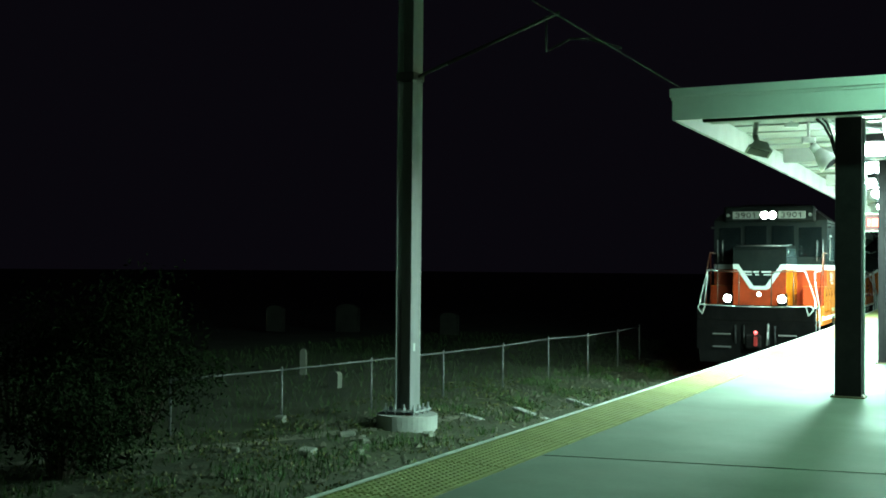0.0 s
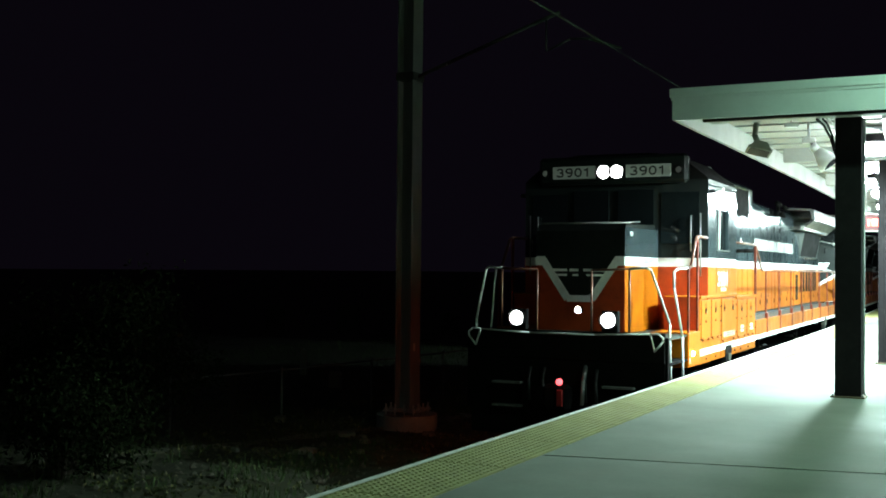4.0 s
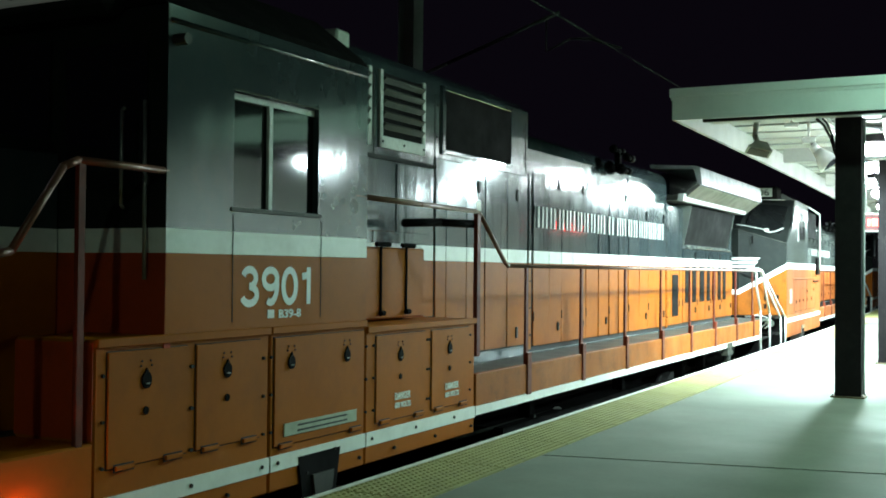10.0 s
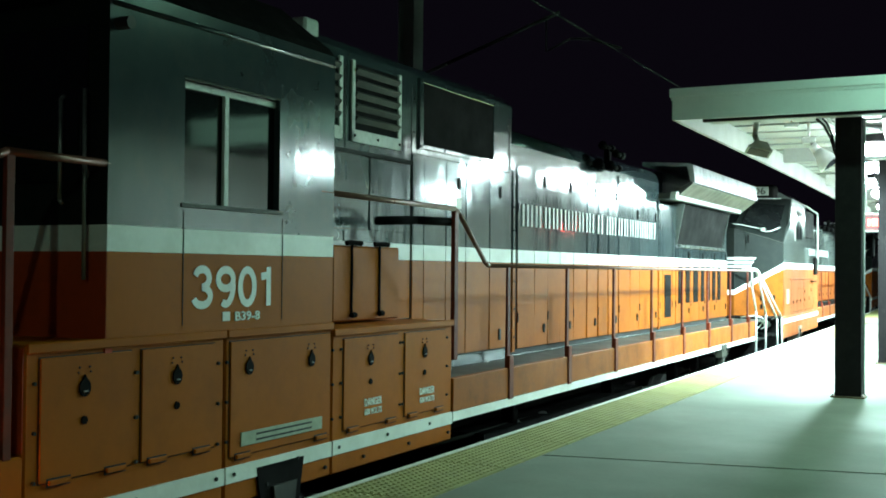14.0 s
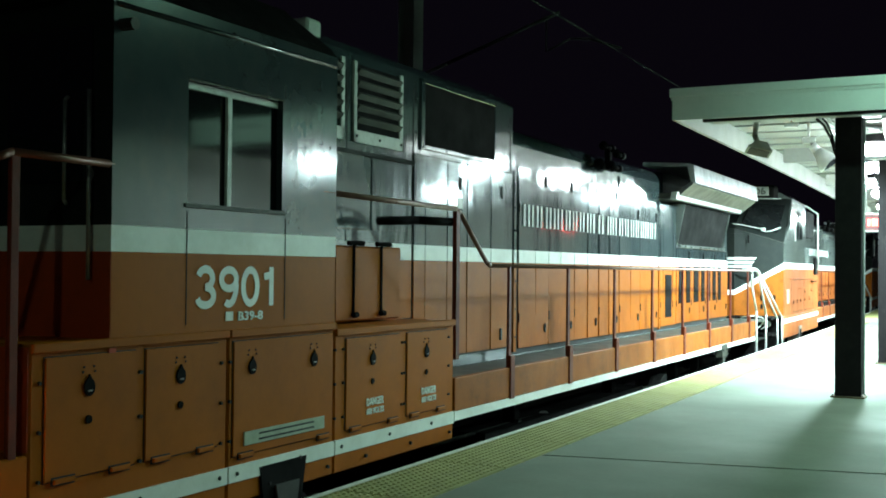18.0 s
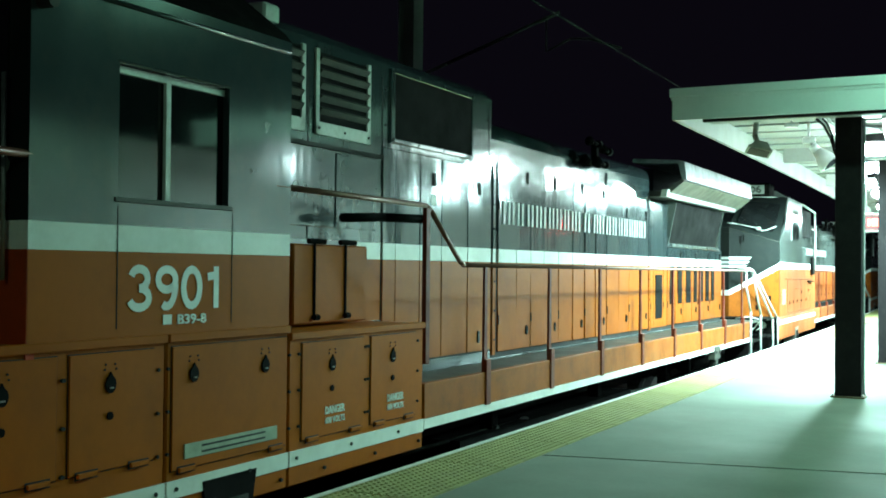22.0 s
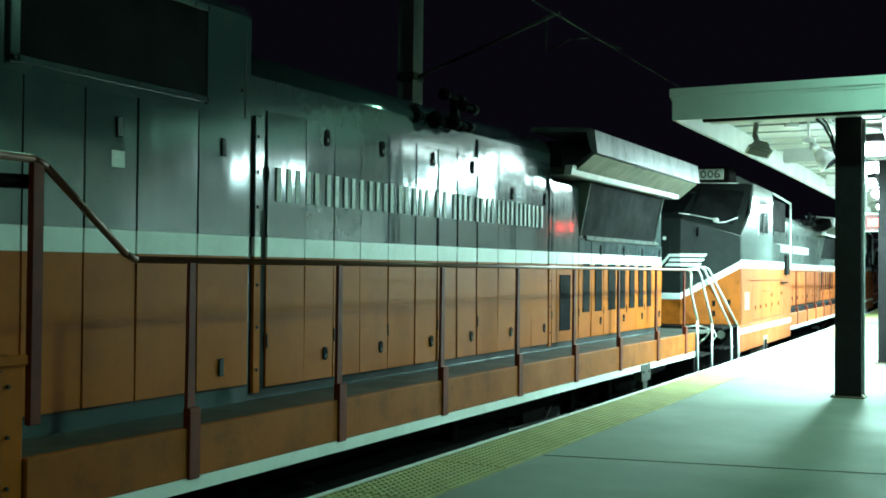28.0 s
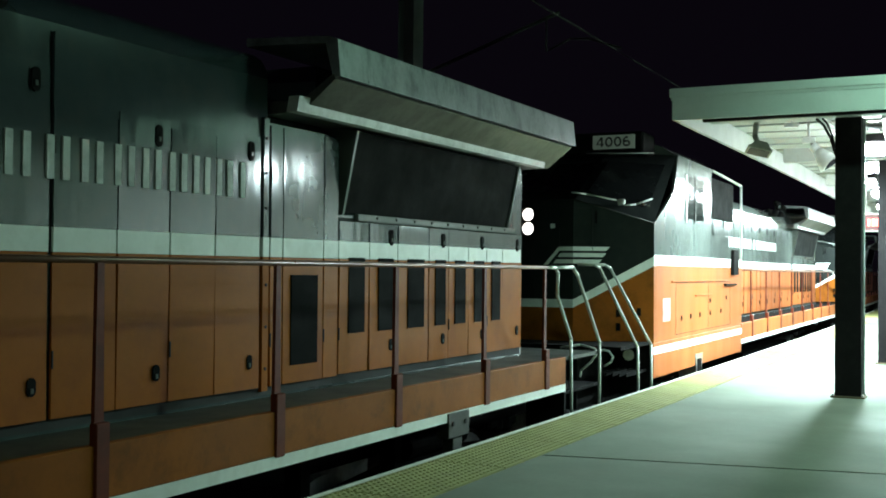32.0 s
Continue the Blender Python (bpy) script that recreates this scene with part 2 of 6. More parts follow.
def pipe(bm, pts, r, seg=8):
    for a, b in zip(pts, pts[1:]):
        cyl(bm, a, b, r, seg)
    for p in pts[1:-1]:
        ball(bm, p, r * 1.01, seg)


def prism(bm, outline, axis, a, b):
    """Extrude a closed outline of pairs along an axis from a to b. axis x: pairs are (y, z); y: (x, z); z: (x, y)."""
    def place(p, k):
        return {"x": (k, p[0], p[1]), "y": (p[0], k, p[1]), "z": (p[0], p[1], k)}[axis]
    v0 = [bm.verts.new(place(p, a)) for p in outline]
    v1 = [bm.verts.new(place(p, b)) for p in outline]
    n = len(outline)
    bm.faces.new(v0)
    bm.faces.new(list(reversed(v1)))
    for i in range(n):
        bm.faces.new((v0[i], v1[i], v1[(i + 1) % n], v0[(i + 1) % n]))
    bmesh.ops.recalc_face_normals(bm, faces=bm.faces)


def mesh_of(name, bm, mat, smooth=False):
    me = bpy.data.meshes.new(name)
    bm.to_mesh(me)
    bm.free()
    me.materials.append(mat)
    if smooth:
        for p in me.polygons:
            p.use_smooth = True
    return me


def part(name, bm, mat, parent, label="", smooth=False):
    ob = new(name, mesh_of(name, bm, mat, smooth))
    ob.parent = parent
    if label:
        tagged(ob, label)
    return ob


def boxpart(name, dims, mat, parent, label="", bevel=0.006):
    bm = bmesh.new()
    box(bm, *dims, bevel)
    return part(name, bm, mat, parent, label)


def pipepart(name, pts, r, mat, parent, label="", seg=8):
    bm = bmesh.new()
    pipe(bm, pts, r, seg)
    return part(name, bm, mat, parent, label, True)


def thing(name, label, category, group="", kind=""):
    ob = new(name)
    ob.empty_display_size = 0.2
    return tagged(ob, label, category, group, kind)


def solid(name, bm, mat, label, category="", group="", kind="", smooth=False):
    return tagged(new(name, mesh_of(name, bm, mat, smooth)), label, category, group, kind)


def text_mesh(name, body, height, mat, depth=0.004, wide=1.0):
    """Flat letters in the built-in font, lower left corner at the origin, in the x-y plane."""
    cu = bpy.data.curves.new(name, "FONT")
    cu.body, cu.size, cu.extrude, cu.resolution_u, cu.offset = body, height / 0.73, depth, 3, height * (0.024 if height > 0.1 else 0.03)
    tmp = bpy.data.objects.new(name, cu)
    scene.collection.objects.link(tmp)
    dg = bpy.context.evaluated_depsgraph_get()
    me = bpy.data.meshes.new_from_object(tmp.evaluated_get(dg))
    bpy.data.objects.remove(tmp)
    xs = [v.co.x for v in me.vertices]
    x0, x1 = min(xs), max(xs)
    for v in me.vertices:
        v.co.x = (v.co.x - x0) * wide
    me.materials.clear()
    me.materials.append(mat)
    return me, (x1 - x0) * wide


# letters on a side that faces the platform: read along +y
SIDE = Matrix(((0, 0, 1), (1, 0, 0), (0, 1, 0))).to_4x4()
# letters on an end that faces the camera: read along +x
FRONT = Matrix(((1, 0, 0), (0, 0, -1), (0, 1, 0))).to_4x4()


def arc(cx, cy, rx, ry, a, b, n=18):
    return [(cx + rx * math.cos(math.radians(a + (b - a) * i / n)), cy + ry * math.sin(math.radians(a + (b - a) * i / n))) for i in range(n + 1)]


# centre lines of grotesque numerals in a unit box
STROKES = {"0": [arc(0.5, 0.5, 0.38, 0.42, 0, 360, 28)],
           "1": [[(0.54, 0.0), (0.54, 1.0)], [(0.54, 0.79), (0.12, 0.75)]],
           "3": [arc(0.46, 0.715, 0.34, 0.215, 165, -92), arc(0.46, 0.285, 0.40, 0.215, 92, -165)],
           "4": [[(0.98, 0.27), (0.06, 0.27), (0.68, 0.98)], [(0.72, 0.0), (0.72, 1.0)]],
           "6": [arc(0.5, 0.31, 0.38, 0.23, 0, 360, 24), arc(0.5, 0.42, 0.38, 0.50, 180, 62)],
           "9": [arc(0.5, 0.69, 0.38, 0.23, 0, 360, 24), arc(0.5, 0.58, 0.38, 0.50, 0, -118)]}


def stroke_mesh(name, ch, wide, high, thick, mat):
    """A painted numeral of even strokes, a film of paint in the x-y plane."""
    bm = bmesh.new()
    for k, line in enumerate(STROKES[ch]):
        pts = [Vector((x * wide, y * high, 0.0007 * k)) for x, y in line]
        closed = (pts[0] - pts[-1]).length < 1e-5
        rows = []
        for i, p in enumerate(pts):
            before = pts[i - 1] if i else (pts[-2] if closed else p)
            after = pts[i + 1] if i + 1 < len(pts) else (pts[1] if closed else p)
            d = (after - before).normalized()
            side = Vector((-d.y, d.x, 0)) * thick / 2
            rows.append([bm.verts.new(p + side + Vector((0, 0, 0.0015))), bm.verts.new(p - side + Vector((0, 0, 0.0015)))])
        for r, q in zip(rows, rows[1:]):
            bm.faces.new((r[1], q[1], q[0], r[0]))
    bmesh.ops.recalc_face_normals(bm, faces=bm.faces)
    return mesh_of(name, bm, mat)


def digits(name, body, height, length, m, mat, parent, label):
    """Big numerals, each a piece of its own on an even pitch."""
    pitch = length / len(body)
    for i, ch in enumerate(body):
        me = stroke_mesh(name, ch, pitch * 0.88, height, height * 0.19, mat)
        me.transform(m @ Matrix.Translation((i * pitch + pitch * 0.06, 0, 0)))
        ob = new(name, me)
        ob.parent = parent
        tagged(ob, label)


def lettering(name, body, height, length, m, mat, parent, label):
    me, w = text_mesh(name, body, height, mat)
    for v in me.vertices:
        v.co.x *= length / w
    me.transform(m)
    ob = new(name, me)
    ob.parent = parent
    return tagged(ob, label)


# ---- platform ----
def platform():
    slab_root = thing("platform", "high-level concrete station platform, swept clean", "platform", kind="structure")
    bm = bmesh.new()
    ys = [-4 + 1.5 * i for i in range(70)]
    for a, b in zip(ys, ys[1:]):
        ea, eb = EDGE_X + bend(a) + 0.02, EDGE_X + bend(b) + 0.02
        vs = [bm.verts.new(p) for p in ((ea, a, -0.02), (eb, b, -0.02), (4.2, b, -0.02), (4.2, a, -0.02),
                                         (ea, a, -0.55), (eb, b, -0.55), (4.2, b, -0.55), (4.2, a, -0.55))]
        for q in ((0, 3, 2, 1), (0, 1, 5, 4), (2, 3, 7, 6), (4, 5, 6, 7)):
            bm.faces.new([vs[i] for i in q])
    part("deck", bm, M_JOINT, slab_root)
    # the concrete panels, with open joints between them
    joint = [-4.0, 8.72, 20.6, 32.6, 44.6, 56.6, 68.6, 80.6, 92.6]
    for a, b in zip(joint, joint[1:]):
        bm = bmesh.new()
        n = 6
        skew = 0.19
        for i in range(n):
            y0, y1 = a + (b - a) * i / n, a + (b - a) * (i + 1) / n
            i0 = 0.020 if i == 0 else 0
            i1 = -0.020 if i == n - 1 else 0
            xs = (EDGE_X + 0.688 + bend(y0), EDGE_X + 0.688 + bend(y1))
            c = [(xs[0], y0 + i0 + skew * xs[0]), (xs[1], y1 + i1 + skew * xs[1]), (4.2, y1 + i1 + skew * 4.2), (4.2, y0 + i0 + skew * 4.2)]
            c = [(p[0], p[1]) for p in c]
            top = [bm.verts.new((x, y, 0.0)) for x, y in c]
            low = [bm.verts.new((x, y, -0.03)) for x, y in c]
            bm.faces.new(list(reversed(top)))
            for k in range(4):
                bm.faces.new((top[k], top[(k + 1) % 4], low[(k + 1) % 4], low[k]))
        bmesh.ops.remove_doubles(bm, verts=bm.verts, dist=0.0005)
        bmesh.ops.recalc_face_normals(bm, faces=bm.faces)
        part("concrete_panel", bm, M_CONC, slab_root)
    # nosing
    bm = bmesh.new()
    for a, b in zip(ys, ys[1:]):
        e0, e1 = EDGE_X + bend(a), EDGE_X + bend(b)
        vs = [bm.verts.new(p) for p in ((e0, a, 0.004), (e1, b, 0.004), (e1 + 0.055, b, 0.004), (e0 + 0.055, a, 0.004), (e0, a, -0.14), (e1, b, -0.14))]
        bm.faces.new((vs[3], vs[2], vs[1], vs[0]))
        bm.faces.new((vs[0], vs[1], vs[5], vs[4]))
    part("nosing", bm, M_NOSING, slab_root, "pale worn edge nosing")
    # support wall under the platform, set back
    boxpart("support_wall", (-3.0, 4.2, -4, 98, -1.62, -0.55), M_CONC2, slab_root, bevel=0)
    return slab_root


PLATFORM = platform()


def tactile():
    bm = bmesh.new()
    w, l = 0.60, 1.285
    box(bm, 0, w, 0, l, -0.02, 0.0)
    plain = mesh_of("tactile_tile", bm.copy(), M_TACT)
    nx, ny = 10, 21
    for i in range(nx):
        for j in range(ny):
            cx, cy = (i + 0.5) * w / nx, (j + 0.5) * l / ny
            lo = [bm.verts.new((cx + 0.017 * math.cos(k * math.pi / 3), cy + 0.017 * math.sin(k * math.pi / 3), 0.0)) for k in range(6)]
            hi = [bm.verts.new((cx + 0.010 * math.cos(k * math.pi / 3), cy + 0.010 * math.sin(k * math.pi / 3), 0.0065)) for k in range(6)]
            bm.faces.new(hi)
            for k in range(6):
                bm.faces.new((lo[k], lo[(k + 1) % 6], hi[(k + 1) % 6], hi[k]))
    domed = mesh_of("tactile_tile", bm, M_TACT)
    y = 7.46 - 1.30 * 8
    while y < 88:
        ob = new("tactile_tile", domed if 3 < y < 34 else plain)
        ob.parent = PLATFORM
        ob.matrix_basis = pose(EDGE_X + 0.058 + bend(y), y, 0.002, 0, 0, math.degrees(math.atan(-2 * CURVE * max(0, y - 10))) * -1)
        y += 1.30


tactile()


# ---- canopy ----
CAN_Y, CAN_X0, CAN_X1, CAN_END = 12.9, -3.51, 2.3, 92.0


def canopy():
    root = thing("canopy", "pale green-white platform canopy on dark posts", "canopy", kind="structure")
    bm = bmesh.new()
    box(bm, CAN_X0, CAN_X1, CAN_Y, CAN_Y + 0.05, 3.25, 3.52)
    part("end_fascia", bm, M_FASCIA, root)
    bm = bmesh.new()
    box(bm, CAN_X0 - 0.03, CAN_X1, CAN_Y - 0.03, CAN_Y + 0.02, 3.52, 3.625, 0.008)
    box(bm, CAN_X0 - 0.012, CAN_X1, CAN_Y - 0.012, CAN_Y + 0.02, 3.49, 3.52)
    part("roof_edge_trim", bm, M_FASCIA, root)
    bm = bmesh.new()
    n = 20
    for i in range(n):
        a, b = CAN_Y + 0.05 + (CAN_END - CAN_Y) * i / n, CAN_Y + 0.05 + (CAN_END - CAN_Y) * (i + 1) / n
        x0, x1 = CAN_X0 + bend(a) - bend(CAN_Y), CAN_X0 + bend(b) - bend(CAN_Y)
        prismq = [(x0, a), (x1, b), (x1 + 0.05, b), (x0 + 0.05, a)]
        lo = [bm.verts.new((x, y, 3.25)) for x, y in prismq]
        hi = [bm.verts.new((x, y, 3.624)) for x, y in prismq]
        bm.faces.new(lo)
        bm.faces.new(list(reversed(hi)))
        for k in range(4):
            bm.faces.new((lo[k], hi[k], hi[(k + 1) % 4], lo[(k + 1) % 4]))
    bmesh.ops.recalc_face_normals(bm, faces=bm.faces)
    # inner side takes the darkened tone, against the brightness of the lamps
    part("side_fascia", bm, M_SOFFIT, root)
    # bottom return lip, dark underneath
    bm = bmesh.new()
    box(bm, CAN_X0 + 0.35, CAN_X1, CAN_Y + 0.05, CAN_Y + 0.12, 3.218, 3.262)
    part("end_channel", bm, M_POST, root)
    return root


CANOPY = canopy()


def canopy_soffit():
    bm = bmesh.new()
    for i in range(20):
        a, b = CAN_Y + 0.06 + 4.0 * i, CAN_Y + 0.06 + 4.0 * (i + 1)
        e = CAN_X0 + 0.055 + bend(b) - bend(CAN_Y)
        box(bm, e, CAN_X1, a, b, 3.56, 3.615)
    y = CAN_Y + 0.6
    # lapped joints of the metal deck
    while y < 60:
        box(bm, CAN_X0 + 0.08 + bend(y) - bend(CAN_Y), CAN_X1, y, y + 0.16, 3.535, 3.56)
        y += 0.84
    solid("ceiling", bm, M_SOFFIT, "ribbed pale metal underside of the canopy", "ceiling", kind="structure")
    # cross beams and long purlins
    y = 13.5
    while y < 70:
        bm = bmesh.new()
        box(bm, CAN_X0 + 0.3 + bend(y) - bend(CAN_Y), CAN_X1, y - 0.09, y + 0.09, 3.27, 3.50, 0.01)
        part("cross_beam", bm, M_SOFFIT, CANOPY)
        y += 5.35


canopy_soffit()


def canopy_post(y, x):
    root = thing("canopy_post", "dark bronze painted steel canopy post on a base plate", "post", "canopy posts")
    bm = bmesh.new()
    h = 0.145
    prism(bm, [(-h, -0.09), (h, -0.09), (h, -0.066), (h - 0.006, -0.066), (h - 0.006, 0.066), (h, 0.066), (h, 0.09),
               (-h, 0.09), (-h, 0.066), (-h + 0.006, 0.066), (-h + 0.006, -0.066), (-h, -0.066)], "z", 0.02, 3.28)
    part("column", bm, M_POST, root)
    boxpart("base_plate", (-0.19, 0.19, -0.14, 0.14, 0.0, 0.018), M_RUSTY, root, "brown rusted base plate", bevel=0.004)
    for sx in (-1, 1):
        for sy in (-1, 1):
            bm = bmesh.new()
            cyl(bm, (sx * 0.165, sy * 0.115, 0.016), (sx * 0.165, sy * 0.115, 0.04), 0.012, 6)
            part("bolt", bm, M_STEEL, root)
    pipepart("conduit", [(h + 0.02, -0.02, 0.05), (h + 0.02, -0.02, 2.5), (h + 0.02, 0.02, 3.26)], 0.016, M_GALV, root)
    pipepart("cable", [(-h - 0.005, -0.05, 2.92), (-h - 0.04, -0.07, 3.08), (-h - 0.09, -0.10, 3.21), (-h - 0.14, -0.12, 3.27)], 0.012, M_INK, root)
    pipepart("cable", [(-h - 0.005, -0.03, 2.84), (-h - 0.05, -0.06, 3.03), (-h - 0.13, -0.10, 3.19), (-h - 0.21, -0.12, 3.27)], 0.016, M_INK, root)
    root.matrix_basis = pose(x, y, 0)
    return root


for k in range(10):
    py = 13.67 + 5.35 * k
    canopy_post(py, -1.61 + bend(py) - bend(13.67))


def box_floodlight(x, y, yaw):
    root = thing("floodlight", "dull grey box floodlight hung on a stem under the canopy", "floodlight", "canopy floodlights")
    boxpart("junction_box", (-0.06, 0.06, -0.05, 0.05, -0.07, 0.0), M_GALV, root)
    pipepart("stem", [(0, 0, -0.05), (0, 0.01, -0.26), (-0.02, 0.0, -0.40), (0.02, 0.0, -0.52)], 0.036, M_FLOOD, root)
    boxpart("knuckle", (-0.062, 0.062, -0.05, 0.05, -0.24, -0.14), M_FLOOD, root, bevel=0.02)
    turn = pose(0.03, 0, -0.575, -18, 14, 0)
    bm = bmesh.new()
    prism(bm, [(-0.135, -0.02), (-0.07, 0.07), (0.07, 0.07), (0.135, -0.02)], "y", -0.10, 0.10)
    box(bm, -0.15, 0.15, -0.115, 0.115, -0.045, -0.02, 0.004)
    bmesh.ops.transform(bm, matrix=turn, verts=bm.verts)
    part("housing", bm, M_FLOOD, root)
    bm = bmesh.new()
    box(bm, -0.125, 0.125, -0.09, 0.09, -0.052, -0.045)
    bmesh.ops.transform(bm, matrix=turn, verts=bm.verts)
    part("lens", bm, M_INK, root, "dark unlit lens")
    root.matrix_basis = pose(x, y, 3.56, 0, 0, yaw)
    return root


def cone_floodlight(x, y, yaw):
    root = thing("floodlight", "pale conical floodlight on a white stem under the canopy", "floodlight", "canopy floodlights")
    pipepart("stem", [(0, 0, 0.0), (0, 0, -0.26)], 0.022, M_FASCIA, root)
    boxpart("junction_box", (-0.085, 0.085, -0.06, 0.06, -0.30, -0.22), M_FASCIA, root, bevel=0.012)
    pipepart("arm", [(0.03, 0, -0.28), (0.06, 0, -0.36), (0.09, 0.02, -0.40)], 0.024, M_GALV, root)
    bm = bmesh.new()
    cyl(bm, (0.05, 0.0, -0.33), (0.11, -0.02, -0.41), 0.06, 16, 0.065)
    cyl(bm, (0.11, -0.02, -0.41), (0.27, -0.08, -0.60), 0.065, 18, 0.165)
    part("hood", bm, M_FASCIA, root, "pale conical hood", True)
    bm = bmesh.new()
    cyl(bm, (0.268, -0.079, -0.597), (0.274, -0.082, -0.606), 0.15, 18)
    part("lens", bm, M_GLASS, root)
    root.matrix_basis = pose(x, y, 3.56, 0, 0, yaw)


box_floodlight(-2.74, 14.0, 20)
cone_floodlight(-2.42, 16.0, 20)
cone_floodlight(-2.60, 21.4, 20)
# small empty bracket between the floodlights
spot = thing("lamp_bracket", "small pale empty lamp bracket under the canopy", "bracket")
pipepart("stem", [(0, 0, 0), (0, 0, -0.12)], 0.016, M_FASCIA, spot)
boxpart("shoe", (-0.09, 0.09, -0.04, 0.04, -0.17, -0.11), M_FASCIA, spot, bevel=0.01)
spot.matrix_basis = pose(-2.52, 15.2, 3.56, 0, 0, 25)


def canopy_lamp(x, y, z):
    root = thing("canopy_lamp", "bright discharge lamp box under the canopy", "lamp", "canopy lamps")
    boxpart("housing", (-0.27, 0.27, -0.27, 0.27, 0.0, 0.12), M_POST, root, bevel=0.02)
    bm = bmesh.new()
    box(bm, -0.25, 0.25, -0.25, 0.25, -0.15, -0.002, 0.05)
    part("lens", bm, M_LAMP if x < 0 else M_LAMP_DIM, root, "glowing prismatic lens")
    pipepart("stem", [(0, 0, 0.2), (0, 0, 3.56 - z)], 0.02, M_GALV, root)
    root.matrix_basis = pose(x, y, z)


for lx, ly, lz in [p[:3] for p in LAMPS] + [(-1.93, 19.8, 3.30), (-2.36, 26.4, 3.30), (-2.74, 31.5, 3.30)]:
    canopy_lamp(lx, ly, lz)


def conduits():
    root = thing("conduit_run", "grey conduit run clipped under the canopy", "conduit")
    for k, (x, z) in enumerate(((-2.0, 3.46), (-2.12, 3.48), (-1.2, 3.46))):
        pipepart("pipe", [(x, 13.0, z), (x - 0.5, 40.0, z)], 0.017, M_GALV, root)
    pipepart("pipe", [(-2.0, 15.2, 3.45), (-1.5, 16.0, 3.40), (-0.9, 16.2, 3.42)], 0.017, M_GALV, root)
    pipepart("pipe", [(-2.7, 14.0, 3.5), (-2.1, 15.4, 3.5)], 0.017, M_GALV, root)


conduits()

# unseen wall closing the platform's far side, added for the hood paint to reflect
bm = bmesh.new()
box(bm, 3.9, 4.15, 9.0, 92.0, 0.0, 3.5, 0.01)
solid("reflector_wall", bm, surface("pale_added_wall", (0.55, 0.56, 0.53), 0.8, vary=0.15, scale=0.8, dirt=(0.36, 0.36, 0.33)), "unseen plain pale wall behind the platform, added for reflections", "wall", kind="structure")


def platform_lamp(x, y, z, shielded):
    root = thing("platform_lamp", "unseen tall dark lamp post with a box lantern on the platform", "lamp post", "platform lamps")
    pipepart("pole", [(1.3, 0, 0), (1.3, 0, z + 0.1), (0.9, 0, z + 0.2), (0, 0, z + 0.2)], 0.06, M_POST, root)
    boxpart("lantern", (-0.3, 0.3, -0.25, 0.25, z, z + 0.24), M_POST, root, bevel=0.03)
    boxpart("lens", (-0.24, 0.24, -0.2, 0.2, z - 0.06, z - 0.002), M_LAMP, root, bevel=0.01)
    # shields added only to keep the light off the pole and hood tops
    boxpart("cutoff_shield", (-0.31, -0.295, -0.26, 0.26, z - (0.41 if shielded else 0.335), z), M_POST, root, bevel=0)
    for d in ((0.295, 0.31, -0.26, 0.26), (-0.295, 0.295, -0.26, -0.245), (-0.295, 0.295, 0.245, 0.26)):
        boxpart("cutoff_shield", (*d, z - 0.335, z), M_POST, root, bevel=0)
    if shielded:
        boxpart("cutoff_shield", (-0.325, -0.312, -0.02, 0.26, z - 0.56, z - 0.30), M_POST, root, bevel=0)
    boxpart("base_plate", (1.1, 1.5, -0.2, 0.2, 0, 0.03), M_POST, root)
    root.matrix_basis = pose(x, y, 0)


platform_lamp(*YARD[:3], True)
platform_lamp(*BACK_FILL[:3], False)


def led_sign():
    root = thing("led_sign", "hanging box sign with a pale frame and a red lit display", "sign")
    boxpart("screen", (-0.17, 0.17, -0.05, 0.05, -0.135, 0.135), surface("dark_red_screen", (0.10, 0.012, 0.012), 0.4), root, bevel=0)
    for d in ((-0.19, 0.19, 0.135, 0.155), (-0.19, 0.19, -0.155, -0.135), (-0.19, -0.17, -0.135, 0.135), (0.17, 0.19, -0.135, 0.135)):
        boxpart("frame", (d[0], d[1], -0.06, 0.06, d[2], d[3]), M_RAILW, root, bevel=0.004)
    for i, w in enumerate((0.05, 0.07, 0.04, 0.055)):
        x = -0.10 + i * 0.065
        boxpart("lit_character", (x, x + w * 0.85, -0.056, -0.050, -0.06, 0.065), M_REDLED, root, "unreadable red lit character", bevel=0)
    for x in (-0.12, 0.12):
        pipepart("hanger", [(x, 0, 0.15), (x, 0, 3.55 - 2.31)], 0.012, M_GALV, root)
    root.matrix_basis = pose(-1.96, 20.0, 2.31, 0, 0, 10)


led_sign()


def strip_light():
    """Long tube fitting slung under the deck beyond the first post."""
    root = thing("strip_light", "long white tube light slung under the canopy", "lamp")
    boxpart("body", (-0.06, 0.06, 0.0, 3.2, 0.03, 0.09), M_FASCIA, root)
    boxpart("tube", (-0.045, 0.045, 0.03, 3.17, -0.02, 0.028), glow("tube_glow", (0.92, 1.0, 1.0), 14), root, "glowing tube", bevel=0.015)
    for y in (0.5, 2.7):
        pipepart("hanger", [(0, y, 0.08), (0, y, 0.24)], 0.012, M_GALV, root)
    root.matrix_basis = pose(-1.28, 14.6, 3.33, 0, 0, 4)


strip_light()


# ---- line side ----
GROUND_Z = -1.55


def rise(x, y):
    d = 0.0
    if x < -9.0:
        d += 0.10 * min(1.0, (-9.0 - x) / 3.0)
    d += 0.05 * noise.noise(Vector((x * 0.5, y * 0.5, 0)))
    return d


